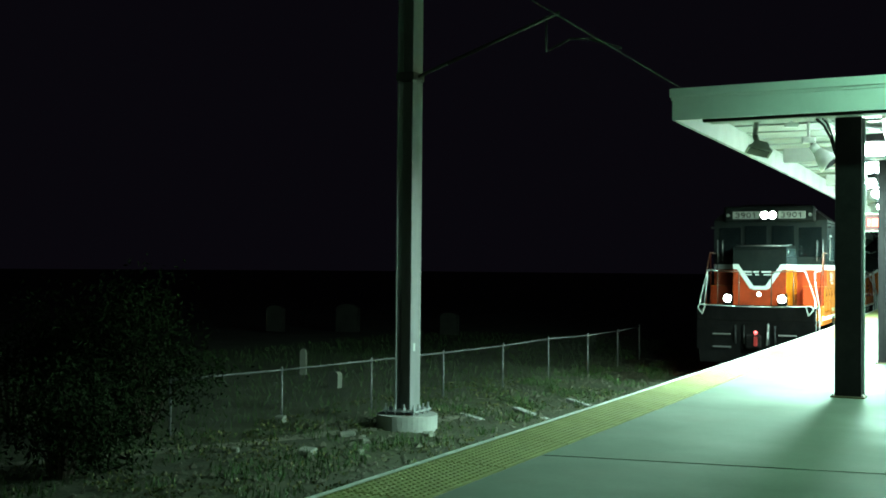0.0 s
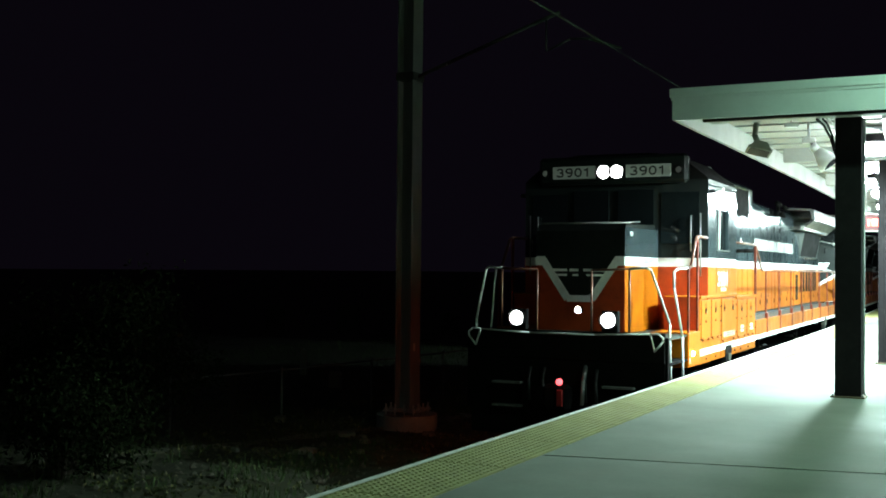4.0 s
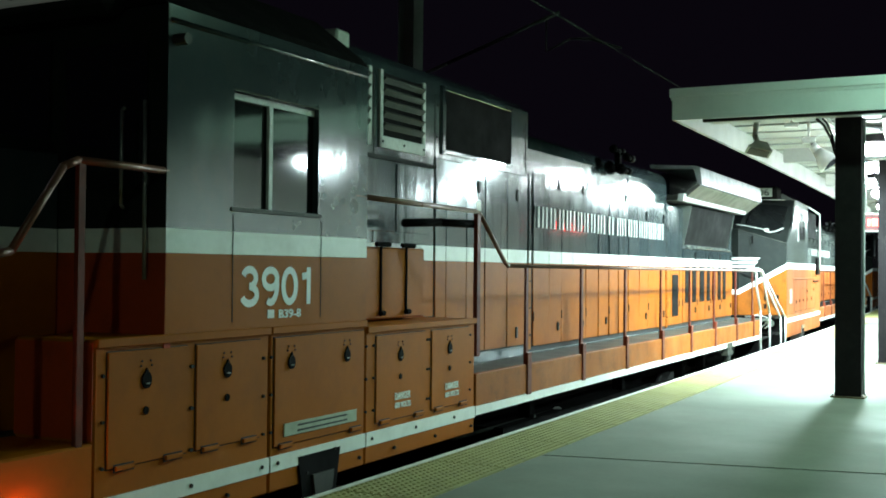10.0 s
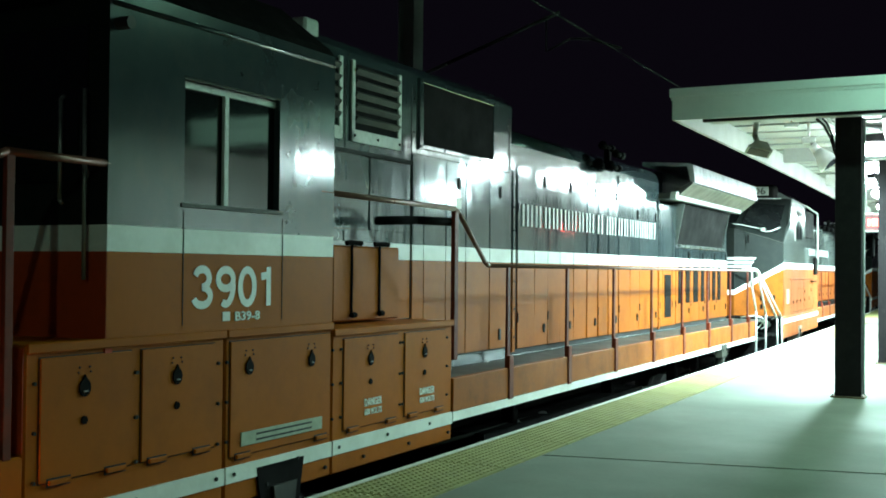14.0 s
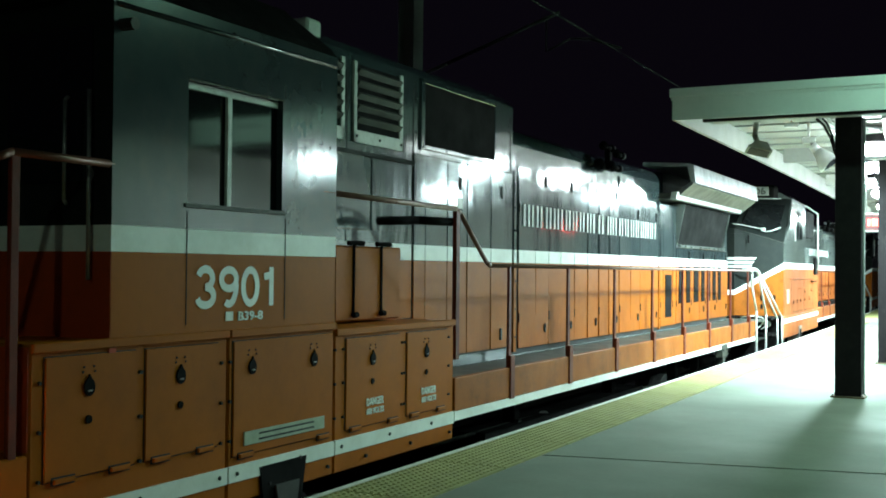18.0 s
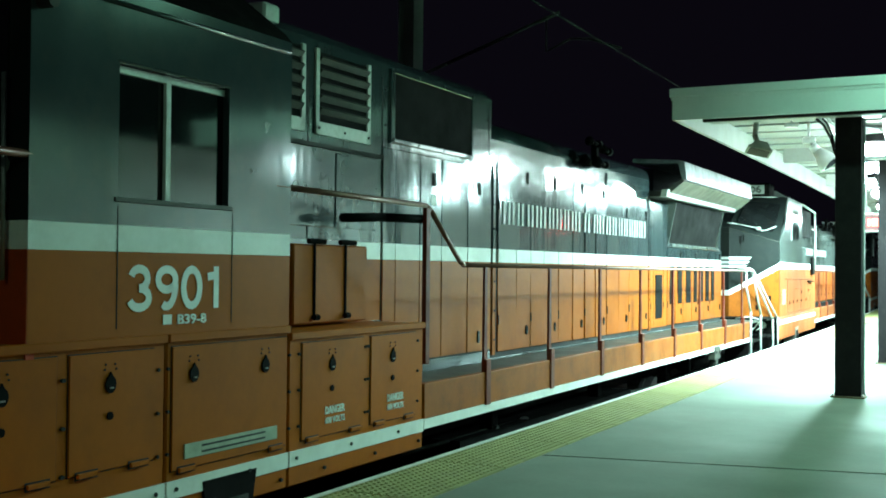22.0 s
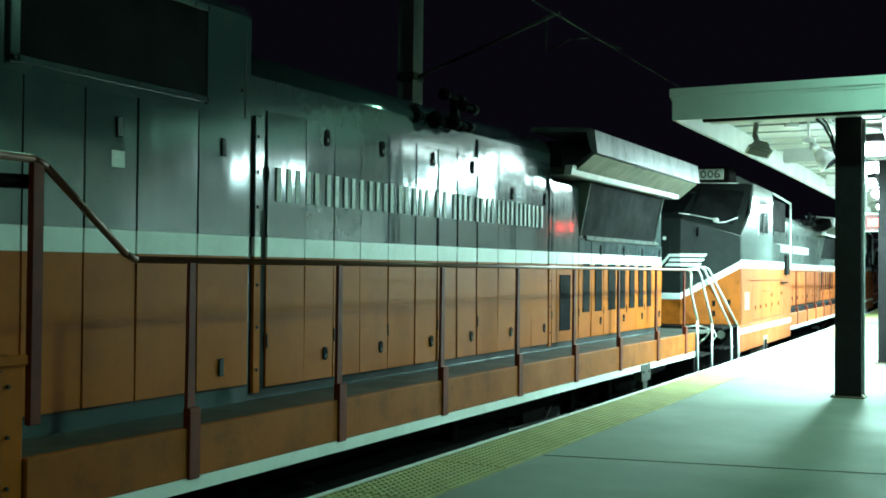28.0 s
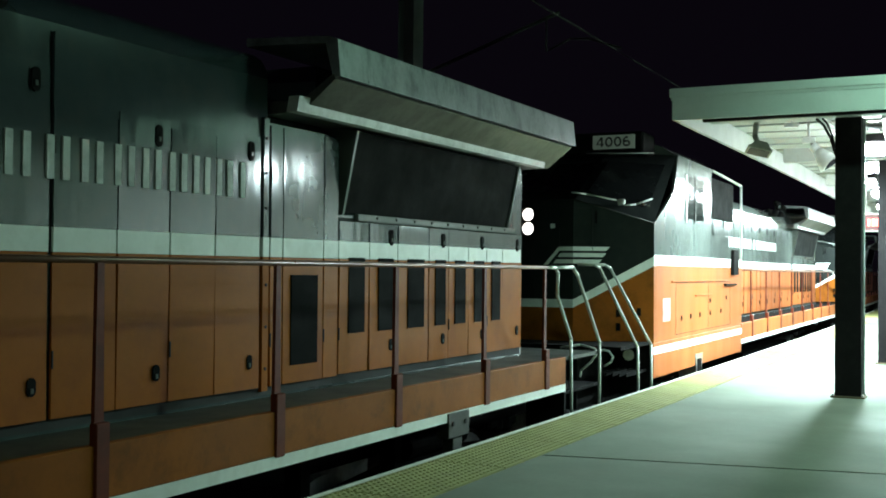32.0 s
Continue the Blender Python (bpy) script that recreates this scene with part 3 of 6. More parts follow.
def ground():
    bm = bmesh.new()
    xs = [-900, -300, -120, -60, -40, -30] + [-26 + 0.8 * i for i in range(36)] + [6, 20, 60, 200, 900]
    ys = [-300, -60, -20] + [-6 + 1.0 * i for i in range(60)] + [58, 66, 80, 110, 200, 500, 1500]
    grid = [[bm.verts.new((x, y, GROUND_Z + (rise(x, y) if -30 < x < -7.4 and -8 < y < 70 else 0))) for y in ys] for x in xs]
    for i in range(len(xs) - 1):
        for j in range(len(ys) - 1):
            bm.faces.new((grid[i][j], grid[i + 1][j], grid[i + 1][j + 1], grid[i][j + 1]))
    solid("ground", bm, M_GROUND, "dark cindery ground with thin weeds beside the line", "ground", kind="structure", smooth=True)


ground()


def track():
    bed = bmesh.new()
    n = 40
    prof = [(-1.9, -0.34), (-1.35, -0.10), (1.35, -0.10), (1.9, -0.34)]
    rows = []
    for i in range(n + 1):
        y = -8 + 110 * i / n
        rows.append([bed.verts.new((TRACK_X + bend(y) + px, y, RAIL_Z - 0.17 + pz + 0.10)) for px, pz in prof])
    for a, b in zip(rows, rows[1:]):
        for k in range(3):
            bed.faces.new((a[k], a[k + 1], b[k + 1], b[k]))
    solid("ballast_bed", bed, M_STONE, "grey stone ballast bed of the track", "ballast", kind="structure")
    root = thing("railway_track", "steel rails on wooden ties in ballast", "railway track", kind="structure")
    for sx in (-0.7525, 0.7525):
        bm = bmesh.new()
        prev = None
        for i in range(n + 1):
            y = -8 + 110 * i / n
            c = TRACK_X + bend(y) + sx
            ring = [bm.verts.new((c + dx, y, RAIL_Z + dz)) for dx, dz in ((-0.036, 0), (0.036, 0), (0.036, -0.035), (0.01, -0.05), (0.01, -0.13), (0.07, -0.15), (-0.07, -0.15), (-0.01, -0.13), (-0.01, -0.05), (-0.036, -0.035))]
            if prev:
                for k in range(10):
                    bm.faces.new((prev[k], prev[(k + 1) % 10], ring[(k + 1) % 10], ring[k]))
            prev = ring
        bmesh.ops.recalc_face_normals(bm, faces=bm.faces)
        part("rail", bm, M_RAIL, root)
    bm = bmesh.new()
    box(bm, -1.3, 1.3, -0.11, 0.11, -0.18, 0.0, 0.012)
    me = mesh_of("tie", bm, M_TIE)
    y = 2.0
    while y < 60:
        ob = new("tie", me)
        ob.parent = root
        ob.matrix_basis = pose(TRACK_X + bend(y), y, RAIL_Z - 0.15)
        y += 0.56


track()


def gravel():
    rnd = random.Random(4)
    bm = bmesh.new()
    for i in range(5200):
        y = rnd.uniform(8, 36)
        x = rnd.uniform(-11.5, -6.6)
        s = rnd.uniform(0.02, 0.055) * (1.9 if rnd.random() < 0.06 else 1)
        z = GROUND_Z + (rise(x, y) if x < -7.4 else 0.0) + s * 0.3
        vs = [bm.verts.new((x + s * rnd.uniform(0.6, 1.2) * dx, y + s * rnd.uniform(0.6, 1.2) * dy, z + s * rnd.uniform(0.4, 0.9) * dz))
              for dx, dy, dz in ((1, 0, 0), (-1, 0, 0), (0, 1, 0), (0, -1, 0), (0, 0, 1), (0, 0, -1))]
        for a, b, c in ((0, 2, 4), (2, 1, 4), (1, 3, 4), (3, 0, 4)):
            bm.faces.new((vs[a], vs[b], vs[c]))
    solid("gravel", bm, M_STONE, "loose stones and cinders beside the track", "gravel", kind="stuff")


gravel()


def grass():
    rnd = random.Random(9)
    verts, faces = [], []
    for i in range(26000):
        y = rnd.uniform(8, 46)
        far = rnd.random() < 0.45
        x = rnd.uniform(-24, -11.0) if far else rnd.uniform(-11.2, -8.3)
        if not far and noise.noise(Vector((x * 0.8, y * 0.8, 3))) < 0.05:
            continue
        h = rnd.uniform(0.06, 0.20)
        a = rnd.uniform(0, 6.28)
        w = 0.012
        z = GROUND_Z + rise(x, y)
        k = len(verts)
        verts += [(x - w * math.cos(a), y - w * math.sin(a), z - 0.02), (x + w * math.cos(a), y + w * math.sin(a), z - 0.02),
                  (x + rnd.uniform(-0.08, 0.08), y + rnd.uniform(-0.08, 0.08), z + h)]
        faces.append((k, k + 1, k + 2))
    me = bpy.data.meshes.new("grass")
    me.from_pydata(verts, [], faces)
    me.materials.append(M_GRASS)
    tagged(new("grass", me), "short dark grass and weeds behind the fence", "grass", kind="stuff")


grass()


def weeds():
    """Low broad-leaved weeds and litter over the cinders beside the track, a few small leaves to each tuft."""
    m, nt, b = material("weed_leaf")
    geo = nt.nodes.new("ShaderNodeNewGeometry")
    r = ramp(nt, geo.outputs["Random Per Island"], [(0.0, (0.020, 0.034, 0.006)), (0.55, (0.060, 0.085, 0.016)), (0.85, (0.13, 0.125, 0.03)), (1.0, (0.22, 0.20, 0.10))])
    nt.links.new(r.outputs["Color"], b.inputs["Base Color"])
    b.inputs["Roughness"].default_value = 0.7
    rnd = random.Random(17)
    verts, faces = [], []
    for i in range(2600):
        y = rnd.uniform(8.5, 27)
        x = rnd.uniform(-12.6, -7.7)
        if noise.noise(Vector((x * 0.9, y * 0.9, 7))) < -0.08:
            continue
        z = GROUND_Z + rise(x, y)
        for k in range(rnd.randint(3, 7)):
            a = rnd.uniform(0, 6.283)
            l, w, up = rnd.uniform(0.025, 0.075), rnd.uniform(0.010, 0.024), rnd.uniform(0.01, 0.07)
            ox, oy = rnd.gauss(0, 0.05), rnd.gauss(0, 0.05)
            ca, sa = math.cos(a), math.sin(a)
            n = len(verts)
            for u, v, h in ((0, 0, 0.0), (0.5, 1, 0.7), (1, 0, 1.0), (0.5, -1, 0.6)):
                verts.append((x + ox + ca * l * u - sa * w * v, y + oy + sa * l * u + ca * w * v, z + 0.012 + up * h))
            faces.append((n, n + 1, n + 2, n + 3))
    me = bpy.data.meshes.new("weeds")
    me.from_pydata(verts, [], faces)
    me.materials.append(m)
    tagged(new("weeds", me), "low green and yellowed weeds over the cinders", "weeds", kind="stuff")


weeds()


def worn_path():
    rnd = random.Random(31)
    line = [(-13.6, 10.6), (-12.6, 12.0), (-11.95, 13.15), (-11.45, 14.7), (-10.9, 16.1), (-10.4, 17.5), (-9.9, 19.4), (-9.6, 22.0)]
    bm = bmesh.new()
    prev = None
    for (xa, ya), (xb, yb) in zip(line, line[1:]):
        for i in range(6):
            t = i / 6
            x, y = xa + (xb - xa) * t, ya + (yb - ya) * t
            w0, w1 = rnd.uniform(0.10, 0.24), rnd.uniform(0.10, 0.24)
            row = [bm.verts.new((q, y + (q - x) * -0.4, GROUND_Z + rise(q, y + (q - x) * -0.4) + dz)) for q, dz in ((x - w0, 0.002), (x - w0 * 0.5, 0.016), (x + w1 * 0.5, 0.016), (x + w1, 0.002))]
            if prev:
                for k in range(3):
                    bm.faces.new((prev[k], prev[k + 1], row[k + 1], row[k]))
            prev = row
    bmesh.ops.recalc_face_normals(bm, faces=bm.faces)
    solid("worn_path", bm, M_PATH, "pale trodden dirt path through the weeds", "path", kind="structure", smooth=True)


worn_path()


def stone_slab(x, y, lx, ly, lz, yaw, label, mat=M_TOMB):
    bm = bmesh.new()
    box(bm, -lx / 2, lx / 2, -ly / 2, ly / 2, -0.05, lz, 0.02)
    ob = solid("stone_slab", bm, mat, label, "stone", "loose pale stones")
    ob.matrix_basis = pose(x, y, GROUND_Z + rise(x, y), 3, 4, yaw)


stone_slab(-8.75, 21.3, 0.20, 1.4, 0.05, 51, "pale concrete slab lying on the ballast", M_CONC2)
stone_slab(-8.5, 23.6, 0.16, 1.1, 0.05, 51, "pale concrete slab lying on the ballast", M_CONC2)
stone_slab(-9.6, 20.2, 0.2, 0.7, 0.04, 62, "small pale slab lying on the ballast", M_CONC2)
stone_slab(-10.0, 14.9, 0.26, 0.3, 0.08, 10, "rough pale lump of stone in the cinders")
for sx_, sy_, sl in ((-9.7, 16.2, 0.12), (-9.9, 16.5, 0.09), (-9.3, 15.4, 0.10), (-10.3, 16.6, 0.22), (-9.2, 17.6, 0.16), (-10.9, 14.2, 0.10)):
    stone_slab(sx_, sy_, sl, sl * 1.3, 0.07, sx_ * 40, "small pale stone among the weeds")
stone_slab(-12.15, 17.2, 0.18, 0.18, 0.12, 12, "pale stone at the foot of a fence post")


def gravestone(x, y, w, h, t, yaw, label, mat=M_TOMB):
    bm = bmesh.new()
    pts = [(-w / 2, 0), (w / 2, 0), (w / 2, h * 0.86), (w * 0.3, h * 0.97), (0, h), (-w * 0.3, h * 0.97), (-w / 2, h * 0.86)]
    prism(bm, pts, "y", -t / 2, t / 2)
    ob = solid("gravestone", bm, mat, label, "gravestone", "stones behind the fence")
    ob.matrix_basis = pose(x, y, GROUND_Z + rise(x, y) - 0.02, 0, 0, yaw)


gravestone(-17.2, 25.4, 0.17, 0.74, 0.14, 20, "pale upright stone marker behind the fence")
gravestone(-14.5, 22.8, 0.30, 0.42, 0.16, -10, "low weathered gravestone behind the fence")
gravestone(-30.0, 42.0, 0.8, 1.2, 0.3, 10, "dim gravestone far behind the fence", M_DIM_STONE)
gravestone(-27.0, 43.5, 1.1, 1.3, 0.3, 5, "dim broad gravestone far behind the fence", M_DIM_STONE)
gravestone(-22.0, 44.0, 0.8, 1.0, 0.3, 0, "dim gravestone far behind the fence", M_DIM_STONE)


def fence():
    root = thing("chain_link_fence", "galvanised chain-link fence with a top rail", "fence")
    pts = [(-12.75, 14.8), (-12.2, 17.3), (-11.65, 19.7), (-11.3, 22.3), (-11.0, 24.95), (-10.8, 27.5), (-10.65, 30.2), (-10.6, 32.8), (-10.7, 35.4)]
    top = 1.10
    sink = (0.15, 0.13, 0.10, 0.06, 0.03, 0.0, 0.0, 0.0, 0.0)
    base = [Vector((x, y, GROUND_Z + rise(x, y) - s)) for (x, y), s in zip(pts, sink)]
    for p in base:
        pipepart("post", [p - Vector((0, 0, 0.1)), p + Vector((0, 0, top + 0.03))], 0.022, M_FENCE, root)
        bm = bmesh.new()
        ball(bm, p + Vector((0, 0, top + 0.04)), 0.030)
        part("post_cap", bm, M_FENCE, root)
    for a, b in zip(base, base[1:]):
        up = Vector((0, 0, top))
        pipepart("top_rail", [a + up, b + up], 0.017, M_FENCE, root)
        bm = bmesh.new()
        d = b - a
        length = d.length
        d.normalize()
        step, k = 0.11, 0
        t = -top
        while t < length:
            for sgn in (1, -1):
                lo, hi = (t, t + top) if sgn > 0 else (t + top, t)
                p, q = [lo, 0.04], [hi, top - 0.01]
                # clip the diagonal to the bay
                for e, f in ((p, q), (q, p)):
                    for lim, bad in ((0.0, e[0] < 0), (length, e[0] > length)):
                        if bad and abs(f[0] - e[0]) > 1e-6:
                            u = (lim - e[0]) / (f[0] - e[0])
                            e[1] += (f[1] - e[1]) * u
                            e[0] = lim
                if abs(p[0] - q[0]) < 0.02:
                    continue
                A = a + d * p[0] + Vector((0, 0, p[1]))
                B = a + d * q[0] + Vector((0, 0, q[1]))
                s = Vector((-d.y, d.x, 0)) * 0.0010
                w = Vector((0, 0, 0.0014))
                v = [bm.verts.new(c) for c in (A - w, A + w, B + w, B - w, A + s, B + s)]
                bm.faces.new((v[0], v[1], v[2], v[3]))
                bm.faces.new((v[0], v[4], v[5], v[3]))
            t += step
        tagged(part("wire_mesh", bm, M_WIRE, root, "fine chain-link wire mesh"), kind="stuff")


fence()


def catenary_pole():
    root = thing("catenary_pole", "grey steel H-section catenary pole bolted to a round concrete footing", "pole")
    bm = bmesh.new()
    b, d, t, w = 0.19, 0.165, 0.022, 0.012
    prism(bm, [(d, -b), (d, b), (d - t, b), (d - t, w), (-d + t, w), (-d + t, b), (-d, b), (-d, -b), (-d + t, -b), (-d + t, -w), (d - t, -w), (d - t, -b)],
          "z", 0.32, 11.0)
    part("column", bm, M_RUST, root)
    bm = bmesh.new()
    cyl(bm, (0, 0, -0.3), (0, 0, 0.24), 0.57, 36)
    part("footing", bm, M_CONC2, root, "round pale concrete footing")
    boxpart("base_plate", (-0.34, 0.34, -0.34, 0.34, 0.30, 0.33), M_GALV, root)
    for i in range(4):
        for j in range(4):
            if 0 < i < 3 and 0 < j < 3:
                continue
            x, y = -0.29 + i * 0.1933, -0.29 + j * 0.1933
            bm = bmesh.new()
            cyl(bm, (x, y, 0.2), (x, y, 0.44), 0.018, 6)
            cyl(bm, (x, y, 0.33), (x, y, 0.37), 0.034, 6)
            part("anchor_bolt", bm, M_GALV, root)
    boxpart("number_tag", (0.166, 0.170, -0.09, -0.02, 1.42, 1.56), M_RAILW, root, "small blank white tag", bevel=0)
    pipepart("cantilever_tube", [(0.16, 0, 6.55), (0.84, -0.1, 6.74), (3.04, -0.15, 7.45)], 0.035, M_WIRE, root)
    pipepart("registration_arm", [(2.84, -0.15, 6.80), (3.25, -0.15, 6.97), (3.6, -0.15, 6.94), (4.17, -0.15, 6.73)], 0.02, M_WIRE, root)
    pipepart("drop_bracket", [(2.80, -0.15, 6.78), (2.80, -0.15, 7.36)], 0.018, M_WIRE, root)
    boxpart("clamp", (-0.19, 0.19, -0.21, 0.21, 6.47, 6.62), M_WIRE, root)
    root.matrix_basis = pose(-9.95, 18.15, GROUND_Z + 0.06)


catenary_pole()


def contact_wire():
    root = thing("contact_wire", "thin overhead contact wire", "wire")
    bm = bmesh.new()
    pipe(bm, [(-5.73, -10, 5.16), (-5.73, 12, 5.14), (-5.8, 30, 5.14), (-6.5, 60, 5.14)], 0.011, 5)
    part("wire", bm, M_WIRE, root)


contact_wire()


def bush(x, y, h, w, seed, n):
    rnd = random.Random(seed)
    root = thing("bush", "large dark leafy bush behind the fence line", "bush")
    z0 = GROUND_Z + 0.05
    stems = bmesh.new()
    tips = []
    for i in range(16):
        a, r = rnd.uniform(0, 6.28), w * rnd.uniform(0.15, 0.8)
        top = Vector((r * math.cos(a), r * math.sin(a), h * rnd.uniform(0.45, 0.95) * (1 - 0.35 * r / w)))
        mid = Vector((top.x * 0.35, top.y * 0.35, top.z * 0.5))
        cyl(stems, (0.1 * math.cos(a), 0.1 * math.sin(a), 0), mid, 0.035, 5, 0.022)
        cyl(stems, mid, top, 0.022, 5, 0.006)
        tips += [(mid + top) / 2, top, top + Vector((rnd.uniform(-.3, .3), rnd.uniform(-.3, .3), rnd.uniform(-.5, .1)))]
    part("branching_stem", stems, M_BARK, root)
    verts, faces = [], []
    for i in range(n):
        t = rnd.choice(tips)
        p = t + Vector((rnd.gauss(0, 0.28), rnd.gauss(0, 0.28), rnd.gauss(0, 0.28)))
        if p.z < 0.02:
            p.z = rnd.uniform(0.03, 0.5)
        d = Vector((rnd.gauss(0, 1), rnd.gauss(0, 1), rnd.gauss(0, 1))).normalized()
        e = d.cross(Vector((rnd.gauss(0, 1), rnd.gauss(0, 1), rnd.gauss(0, 1)))).normalized()
        l, q = rnd.uniform(0.03, 0.07), rnd.uniform(0.012, 0.024)
        k = len(verts)
        verts += [p - d * l, p + e * q, p + d * l, p - e * q]
        faces.append((k, k + 1, k + 2, k + 3))
    me = bpy.data.meshes.new("crown")
    me.from_pydata(verts, [], faces)
    me.materials.append(M_LEAF)
    cr = new("crown", me)
    cr.parent = root
    root.matrix_basis = pose(x, y, z0)


bush(-13.2, 14.6, 2.9, 1.7, 3, 9000)
bush(-11.6, 11.2, 1.6, 1.3, 8, 5200)
bush(-15.6, 14.0, 3.0, 1.6, 12, 5600)


# ---- locomotives ----
# own space: x towards the platform, y from the leading cab's front to the rear, z up from the rail top
SIDE_X = 1.56
HOOD_X = 1.00
DECK_Z = 1.74
Z_OR, Z_WH = 2.75, 2.89      # top of the orange, top of the white stripe


def sx(sg, a, b):
    return (a, b) if sg > 0 else (-b, -a)


DENT = random.Random(21)


def door_panel(dims, mat, root, tilt):
    """A pressed door leaf, bowed a few millimetres, swung a hair out of line about its upright middle."""
    x0, x1, y0, y1, z0, z1 = dims
    out = 1 if x1 > 0 else -1
    skin, back = (x1, x0) if out > 0 else (x0, x1)
    wide, high = DENT.uniform(-0.0006, 0.0016), DENT.uniform(-0.0006, 0.0016)
    nu, nv = 6, 4
    bm = bmesh.new()
    grid = []
    for i in range(nu + 1):
        u = i / nu * 2 - 1
        row = []
        for k in range(nv + 1):
            v = k / nv * 2 - 1
            row.append(bm.verts.new((skin + out * (wide * (1 - u * u) + high * (1 - v * v)), y0 + (y1 - y0) * i / nu, z0 + (z1 - z0) * k / nv)))
        grid.append(row)
    for i in range(nu):
        for k in range(nv):
            bm.faces.new((grid[i][k], grid[i + 1][k], grid[i + 1][k + 1], grid[i][k + 1])).smooth = True
    loop = [grid[i][0] for i in range(nu)] + [grid[nu][k] for k in range(nv)] + [grid[i][nv] for i in range(nu, 0, -1)] + [grid[0][k] for k in range(nv, 0, -1)]
    # the folded edges, with corners of their own so that the skin stays flat to its rim
    rim = [bm.verts.new(v.co) for v in loop]
    low = [bm.verts.new((back, v.co.y, v.co.z)) for v in loop]
    for a in range(len(loop)):
        b = (a + 1) % len(loop)
        bm.faces.new((rim[a], low[a], low[b], rim[b]) if out < 0 else (rim[b], low[b], low[a], rim[a]))
    if out < 0:
        bmesh.ops.reverse_faces(bm, faces=bm.faces)
    c = Vector(((x0 + x1) / 2, (y0 + y1) / 2, (z0 + z1) / 2))
    bmesh.ops.rotate(bm, verts=bm.verts, cent=c, matrix=Euler((0, tilt[1], tilt[0])).to_matrix())
    return part("hood_door", bm, mat, root)


def hood_doors(root, seams, z0, z1, deep=0.022, latch=True, paint=M_GREY_UP, low=M_HOOD_LOW):
    """Tall hinged doors in three colours, with open seams between them."""
    for sg in (1, -1):
        for i, (a, b) in enumerate(zip(seams, seams[1:])):
            g = 0.008
            x0, x1 = sx(sg, HOOD_X - 0.005, HOOD_X + deep)
            tilt = (DENT.uniform(-0.026, 0.026), DENT.uniform(-0.009, 0.009))
            door_panel((x0, x1, a + g, b - g, Z_WH + 0.002, z1), paint, root, tilt)
            boxpart("stripe_panel", (x0, x1, a + g, b - g, Z_OR, Z_WH), M_WHITE, root, bevel=0)
            door_panel((x0, x1, a + g, b - g, z0, Z_OR - 0.002), low, root, tilt)
            if latch and sg > 0 and i % 2 == 1:
                for z, half in ((z1 - 0.11, 0.036), (z0 + 0.19, 0.020)):
                    bm = bmesh.new()
                    yc = b - 0.12
                    pill = [(yc + 0.032 * math.cos(a), z + (half if math.sin(a) > 0 else -half) + 0.032 * math.sin(a)) for a in (math.pi * (k + 0.5) / 6 for k in range(12))]
                    prism(bm, pill, "x", HOOD_X + deep, HOOD_X + deep + 0.010)
                    lt = part("latch", bm, M_SCREEN, root, "black recessed latch")
                    boxpart("latch_pull", (HOOD_X + deep + 0.010, HOOD_X + deep + 0.016, b - 0.131, b - 0.109, z - 0.035, z - 0.005), M_GREY_B, lt, bevel=0.002)
            if sg > 0 and i % 2 == 0:
                for z in (2.15, 3.35):
                    if z < z1 - 0.1:
                        bm = bmesh.new()
                        cyl(bm, (HOOD_X + deep + 0.003, a + g, z - 0.05), (HOOD_X + deep + 0.003, a + g, z + 0.05), 0.007, 6)
                        part("hinge", bm, M_SEAM, root)


def seam_bolts(root, x, ys, zs):
    """Rows of small bolt heads beside the panel seams of the platform side."""
    for y in ys:
        for z in zs:
            bm = bmesh.new()
            cyl(bm, (x - 0.004, y, z), (x + 0.009, y, z), 0.012, 6)
            part("bolt", bm, M_SEAM, root)


def long_hood(root, s0, s1, top, rear, paint=M_GREY_UP):
    """Engine hood from s0 to s1, radiator section from there to rear."""
    bm = bmesh.new()
    edge = [(HOOD_X, top - 0.20), (HOOD_X - 0.02, top - 0.12), (HOOD_X - 0.06, top - 0.06), (HOOD_X - 0.13, top - 0.015), (HOOD_X - 0.34, top + 0.02)]
    prof = [(-HOOD_X, DECK_Z), (HOOD_X, DECK_Z)] + edge + [(-x, z) for x, z in reversed(edge)]
    prism(bm, prof, "y", s0, s1)
    ob = part("hood_body", bm, paint, root, "dark grey-green engine hood")
    for p in ob.data.polygons:
        p.use_smooth = p.normal.z > 0.05 and abs(p.normal.y) < 0.5
    # dark strip behind the doors
    for sg in (1, -1):
        x0, x1 = sx(sg, HOOD_X - 0.01, HOOD_X + 0.004)
        boxpart("door_recess", (x0, x1, s0 + 0.01, rear - 0.01, DECK_Z + 0.02, 3.08), M_SEAM, root, bevel=0)
    return root


